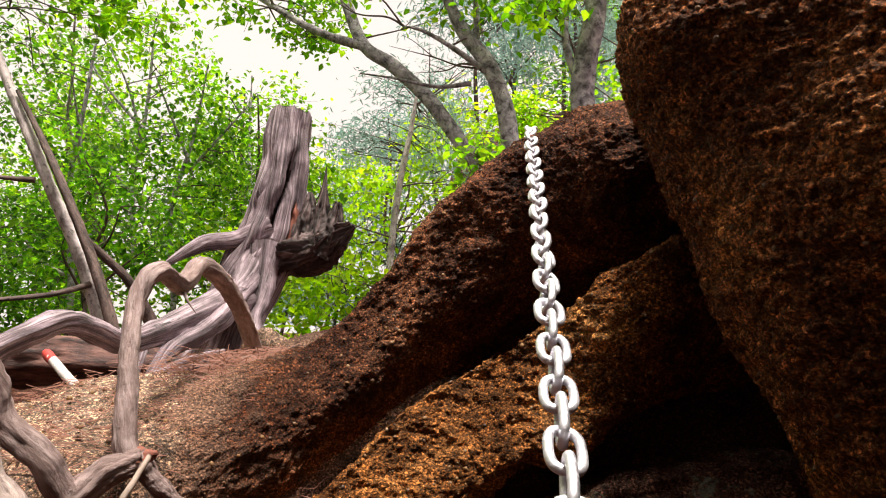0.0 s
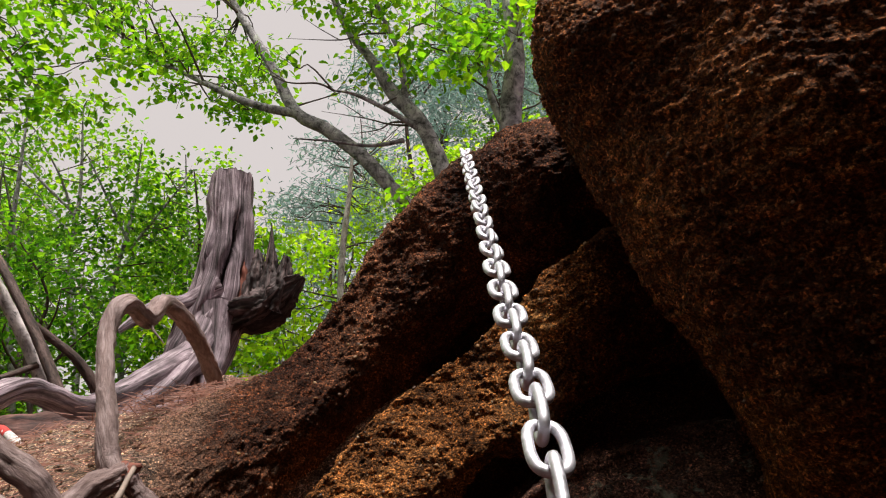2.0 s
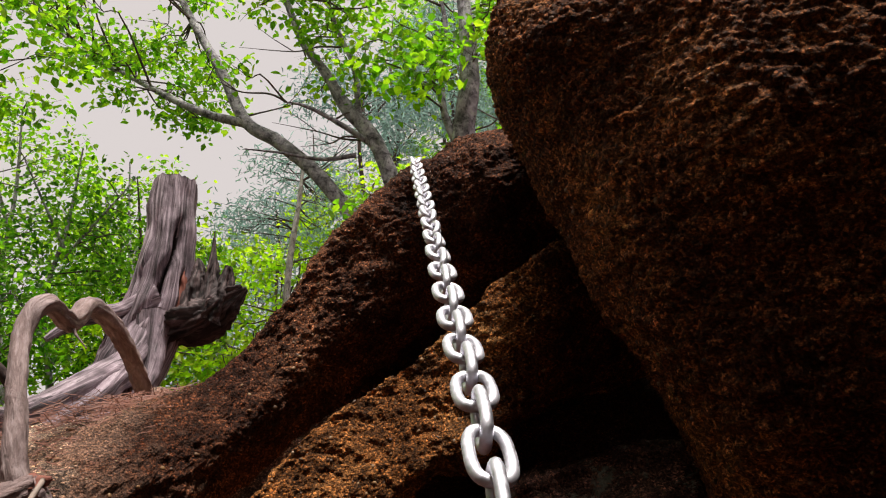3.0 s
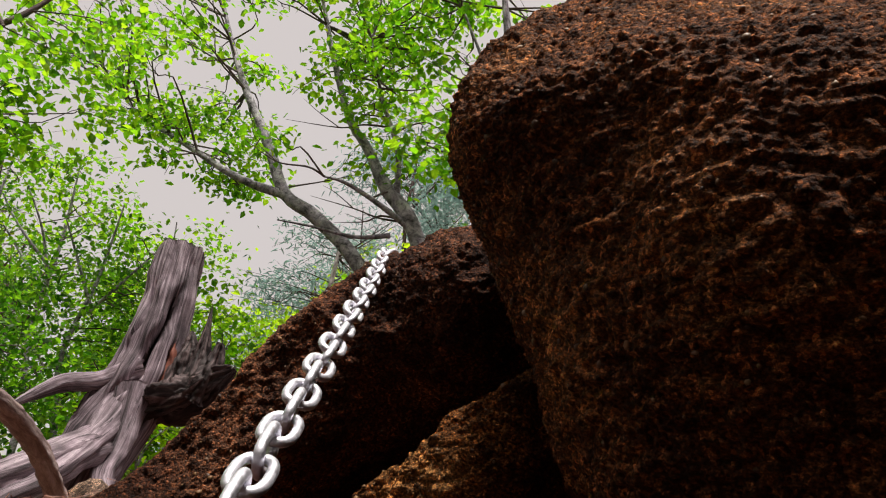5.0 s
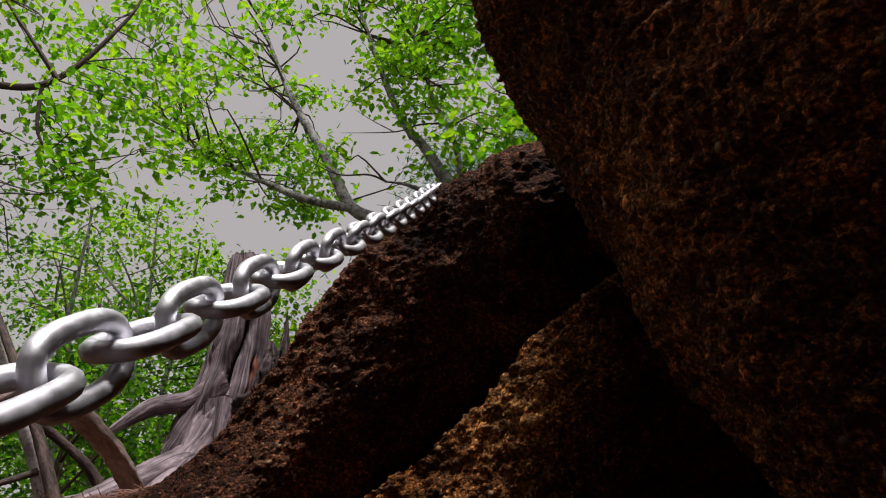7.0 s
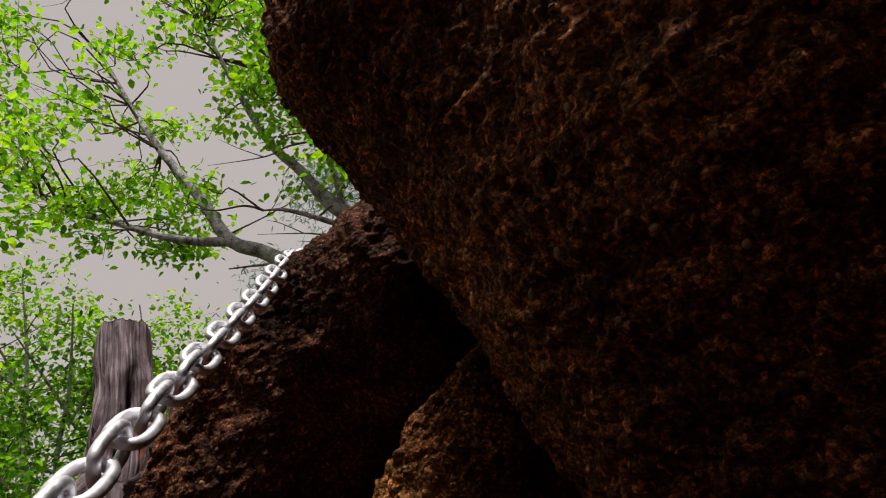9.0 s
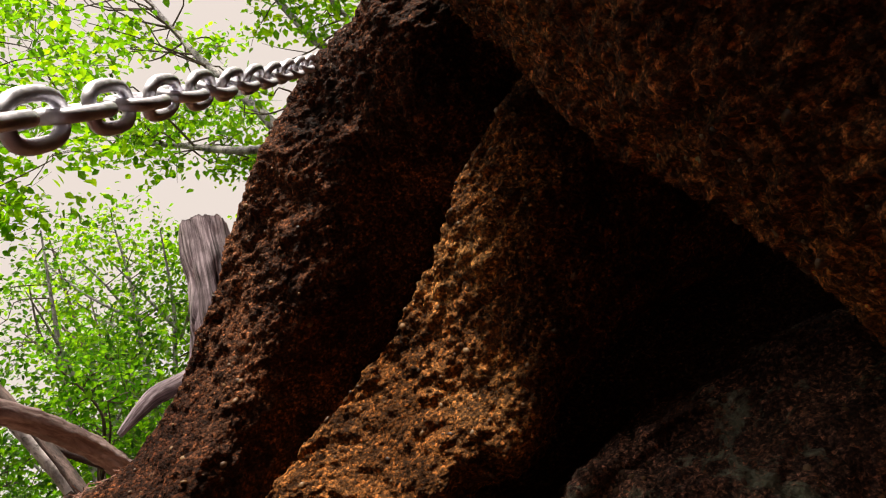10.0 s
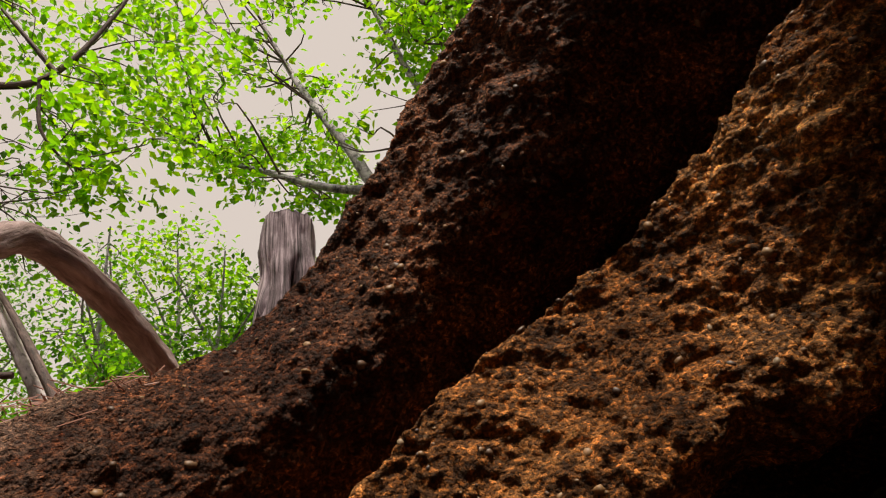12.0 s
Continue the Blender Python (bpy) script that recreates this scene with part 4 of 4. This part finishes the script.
grey_limbs = [([(-2.09, 4.60, 1.25), (-2.12, 4.60, 1.54), (-2.30, 4.65, 2.01), (-2.54, 4.70, 2.46), (-2.77, 4.75, 2.90), (-2.99, 4.80, 3.32), (-3.43, 4.90, 4.25)], [0.06, 0.048, 0.043, 0.040, 0.036, 0.032, 0.026]),
              ([(-1.98, 4.50, 1.25), (-2.01, 4.50, 1.56), (-2.20, 4.55, 2.04), (-2.44, 4.60, 2.52), (-2.69, 4.70, 2.93), (-2.90, 4.76, 3.26)], [0.05, 0.04, 0.034, 0.028, 0.022, 0.014]),
              ([(-2.73, 4.74, 2.63), (-2.80, 4.60, 2.61), (-2.95, 4.40, 2.58)], [0.022, 0.016, 0.01]), ([(-2.47, 4.68, 2.33), (-2.32, 4.90, 2.15), (-2.16, 5.00, 1.97), (-2.04, 5.10, 1.70), (-2.0, 5.15, 1.45)], [0.03, 0.03, 0.034, 0.05, 0.07]),
              ([(-2.24, 4.60, 1.92), (-2.38, 4.40, 1.84), (-2.62, 4.20, 1.79)], [0.022, 0.017, 0.012])]
clumps = crown_clumps(24, (-3.5, 5.2, 4.2), (0.9, 0.8, 0.8), 0.0, 28)
tree("dead_leaning_tree", "weathered grey twin-stemmed tree leaning over dry roots", grey_limbs, clumps, (PALEBARK, DARKBARK), LEAF_DEEP, 0.06, 24, (0.2, 0.2, 0.15), 0.008)

seedling = [([(-0.93, 1.33, 1.22), (-0.93, 1.33, 1.28), (-0.925, 1.325, 1.31)], [0.003, 0.0025, 0.0015])]
tree("seedling", "tiny yellow-green seedling on the soil bank", seedling, np.array([(-0.925, 1.325, 1.31)]), BARK, LEAF_FRESH, 0.03, 9, (0.014, 0.014, 0.008), 0.002)

# slender woodland trees and undergrowth behind
R_ = np.random.default_rng(12)


def woodland(x, y, height, lean, crown_low, width, leaf, size, clump_count, per, seed, bark, broad=1.0, name="woodland_tree", label="slender woodland tree with dense fresh green leaves"):
    z = float(ground_height(np.array(x), np.array(y))) - 0.1
    r = np.random.default_rng(seed)
    path = [(x, y, z)] + [(x + lean * f + r.normal(0, 0.06), y + r.normal(0, 0.06), z + height * f) for f in (0.25, 0.5, 0.75, 1.0)]
    rad = 0.012 + height * 0.008
    limbs = [(path, [rad, rad * 0.85, rad * 0.7, rad * 0.5, rad * 0.2])]
    for _ in range(4):
        f = r.uniform(0.25, 0.7)
        b = np.array([x + lean * f, y, z + height * f])
        az = r.uniform(0, 6.28)
        e = b + np.array([math.cos(az) * width * 0.8, math.sin(az) * width * 0.5, height * 0.25])
        limbs.append(([tuple(b), tuple((b + e) / 2 + r.normal(0, 0.06, 3)), tuple(e)], [rad * 0.5, rad * 0.35, rad * 0.12]))
    lo, hi = z + crown_low, z + height * 1.05
    c = crown_clumps(clump_count, (x + lean * 0.6, y, (lo + hi) / 2), (width, width * 0.8, (hi - lo) / 2), 0.05, seed)
    tree(name, label, limbs, c, bark, leaf, size, per, (0.21, 0.21, 0.11), 0.008, "woodland behind the rocks", 0.5, broad=broad)


WOOD = ((-4.9, 7.2, 3.6, -0.2, 0.2, 1.0, 0), (-3.9, 7.6, 3.9, 0.1, 0.2, 1.0, 0), (-3.0, 8.0, 3.5, 0.2, 0.1, 0.95, 0), (-2.3, 8.6, 3.3, 0.1, 0.1, 0.9, 1), (-6.2, 8.0, 5.0, 0.2, 0.3, 1.3, 0), (-1.6, 9.6, 2.6, 0.0, 0.0, 0.9, 1),
        (-0.7, 10.4, 2.1, 0.1, 0.0, 0.9, 1), (0.3, 10.6, 1.9, 0.0, 0.0, 0.9, 1), (-4.6, 10.5, 5.2, 0.2, 0.6, 1.4, 1), (-7.6, 9.5, 6.0, 0.0, 0.4, 1.6, 0), (-3.1, 11.5, 4.6, -0.1, 0.4, 1.2, 1), (1.5, 9.0, 1.5, 0.2, 0.1, 0.9, 1),
        (2.6, 8.6, 2.2, 0.0, 0.2, 1.1, 1), (-5.7, 6.0, 3.2, 0.1, 0.1, 0.9, 0), (-4.2, 6.2, 2.4, 0.1, 0.0, 0.8, 0), (-3.2, 6.4, 2.0, 0.1, 0.0, 0.75, 0), (-1.9, 7.3, 1.5, 0.0, 0.0, 0.6, 1), (-1.0, 7.6, 1.0, 0.0, 0.0, 0.6, 1))
for k, (x, y, h, lean, low, w, fresh) in enumerate(WOOD):
    woodland(x, y, h, lean, low, w, LEAF_YELLOW if fresh and -2 < x < 2 else LEAF_FRESH if fresh else LEAF_DEEP, 0.088 if fresh else 0.064, int(20 + 26 * w * h / 2.5), 36 if fresh else 52, 300 + k, BARK if k % 3 else DARKBARK)
for k in range(26):
    x, y = -16 + 1.15 * k + R_.normal(0, 0.4), 15 + R_.uniform(-2, 5)
    h = R_.uniform(5.0, 8.5) if x < -4 or x > 3 else R_.uniform(3.0, 4.4)
    if -3.5 < x < 3:
        continue
    woodland(x, y, h, R_.normal(0, 0.3), 0.4, 1.5, LEAF_FRESH if k % 2 else LEAF_DEEP, 0.14, 80, 22, 400 + k, DARKBARK, label="far woodland tree with hazy green leaves")
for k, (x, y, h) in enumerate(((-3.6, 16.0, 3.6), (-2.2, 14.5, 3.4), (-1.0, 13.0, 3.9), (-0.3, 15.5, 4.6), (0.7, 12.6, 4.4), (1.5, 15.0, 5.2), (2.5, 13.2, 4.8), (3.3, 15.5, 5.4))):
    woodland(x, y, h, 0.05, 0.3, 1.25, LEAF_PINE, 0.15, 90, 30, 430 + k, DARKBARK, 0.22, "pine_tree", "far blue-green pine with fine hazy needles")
# out-of-view trees closing the left side, added to hold back sky fill
for k, (x, y) in enumerate(((-6.5, 4.6), (-6.8, 2.6), (-5.6, 1.0), (-6.4, -1.0), (-5.0, -2.6), (-7.6, 6.2))):
    woodland(x, y, 6.5, 0.2, 1.0, 1.5, LEAF_DEEP, 0.17, 190, 30, 460 + k, DARKBARK, label="unseen woodland tree added to block sky light from the left")
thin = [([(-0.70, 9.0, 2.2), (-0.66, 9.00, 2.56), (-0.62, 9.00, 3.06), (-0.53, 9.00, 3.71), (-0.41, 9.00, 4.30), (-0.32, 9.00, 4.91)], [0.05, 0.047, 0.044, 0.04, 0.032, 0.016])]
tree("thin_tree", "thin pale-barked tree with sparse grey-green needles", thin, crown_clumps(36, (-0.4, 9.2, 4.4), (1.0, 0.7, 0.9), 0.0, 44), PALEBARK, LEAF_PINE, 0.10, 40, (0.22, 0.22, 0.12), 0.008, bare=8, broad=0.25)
sap = [([(0.10, 3.4, 1.8), (0.12, 3.40, 2.15), (0.11, 3.40, 2.30), (0.18, 3.40, 2.42)], [0.008, 0.007, 0.006, 0.003])]
tree("sapling", "small yellow-green sapling growing behind the rock crest", sap, crown_clumps(11, (0.12, 3.4, 2.40), (0.17, 0.1, 0.09), -0.9, 45), BARK, LEAF_FRESH, 0.055, 8, (0.05, 0.05, 0.03), 0.004)


# ---- dry needles on soil and slab foot ----
def needle_litter(count, seed):
    r = np.random.default_rng(seed)
    k = np.arange(count)
    c = np.empty((count, 3))
    spots = r.integers(0, 4, count)
    cx, cy, sx, sy = (np.array(a)[spots] for a in ((-0.52, -0.45, -0.9, -0.75), (2.15, 2.0, 1.35, 1.75), (0.14, 0.12, 0.25, 0.25), (0.25, 0.10, 0.12, 0.3)))
    c[:, 0], c[:, 1] = r.normal(cx, sx), r.normal(cy, sy)
    c[:, 2] = ground_height(c[:, 0], c[:, 1]) + r.uniform(0.012, 0.035, count) + np.where(spots < 2, r.uniform(0.0, 0.05, count), 0)
    az, el = r.uniform(0, np.pi, count), r.normal(0, 0.3, count)
    d = np.stack([np.cos(az) * np.cos(el), np.sin(az) * np.cos(el), np.sin(el)], 1) * r.uniform(0.03, 0.07, count)[:, None]
    w = np.stack([-np.sin(az), np.cos(az), np.zeros(count)], 1) * 0.0009
    h = np.array([0, 0, 0.0014])
    v = np.stack([c - d / 2 - w, c - d / 2 + w, c - d / 2 + h, c + d / 2 - w, c + d / 2 + w, c + d / 2 + h], 1).reshape(-1, 3)
    q = (k * 6)[:, None]
    f = np.concatenate([q + np.array([[0, 1, 4, 3]]), q + np.array([[1, 2, 5, 4]]), q + np.array([[2, 0, 3, 5]])])
    return v, f


v, f = needle_litter(3600, 9)
tagged(link_mesh("pine_needles", v, f, NEEDLE, smooth=False), "dry reddish pine needles scattered over sandy soil", "litter", kind="stuff")

r = np.random.default_rng(21)
gx, gy = r.uniform(-1.25, -0.36, 900), r.uniform(1.45, 2.4, 900)
gz = ground_height(gx, gy)
v, f = pebble_mesh(np.stack([gx, gy, gz + 0.012], 1), np.tile((0.0, 0.0, 1.0), (900, 1)), r, 0.002, 0.008)
tagged(link_mesh("gravel", v, f, PEBBLE), "loose tan and brown gravel on the sandy shelf", "gravel", kind="stuff")
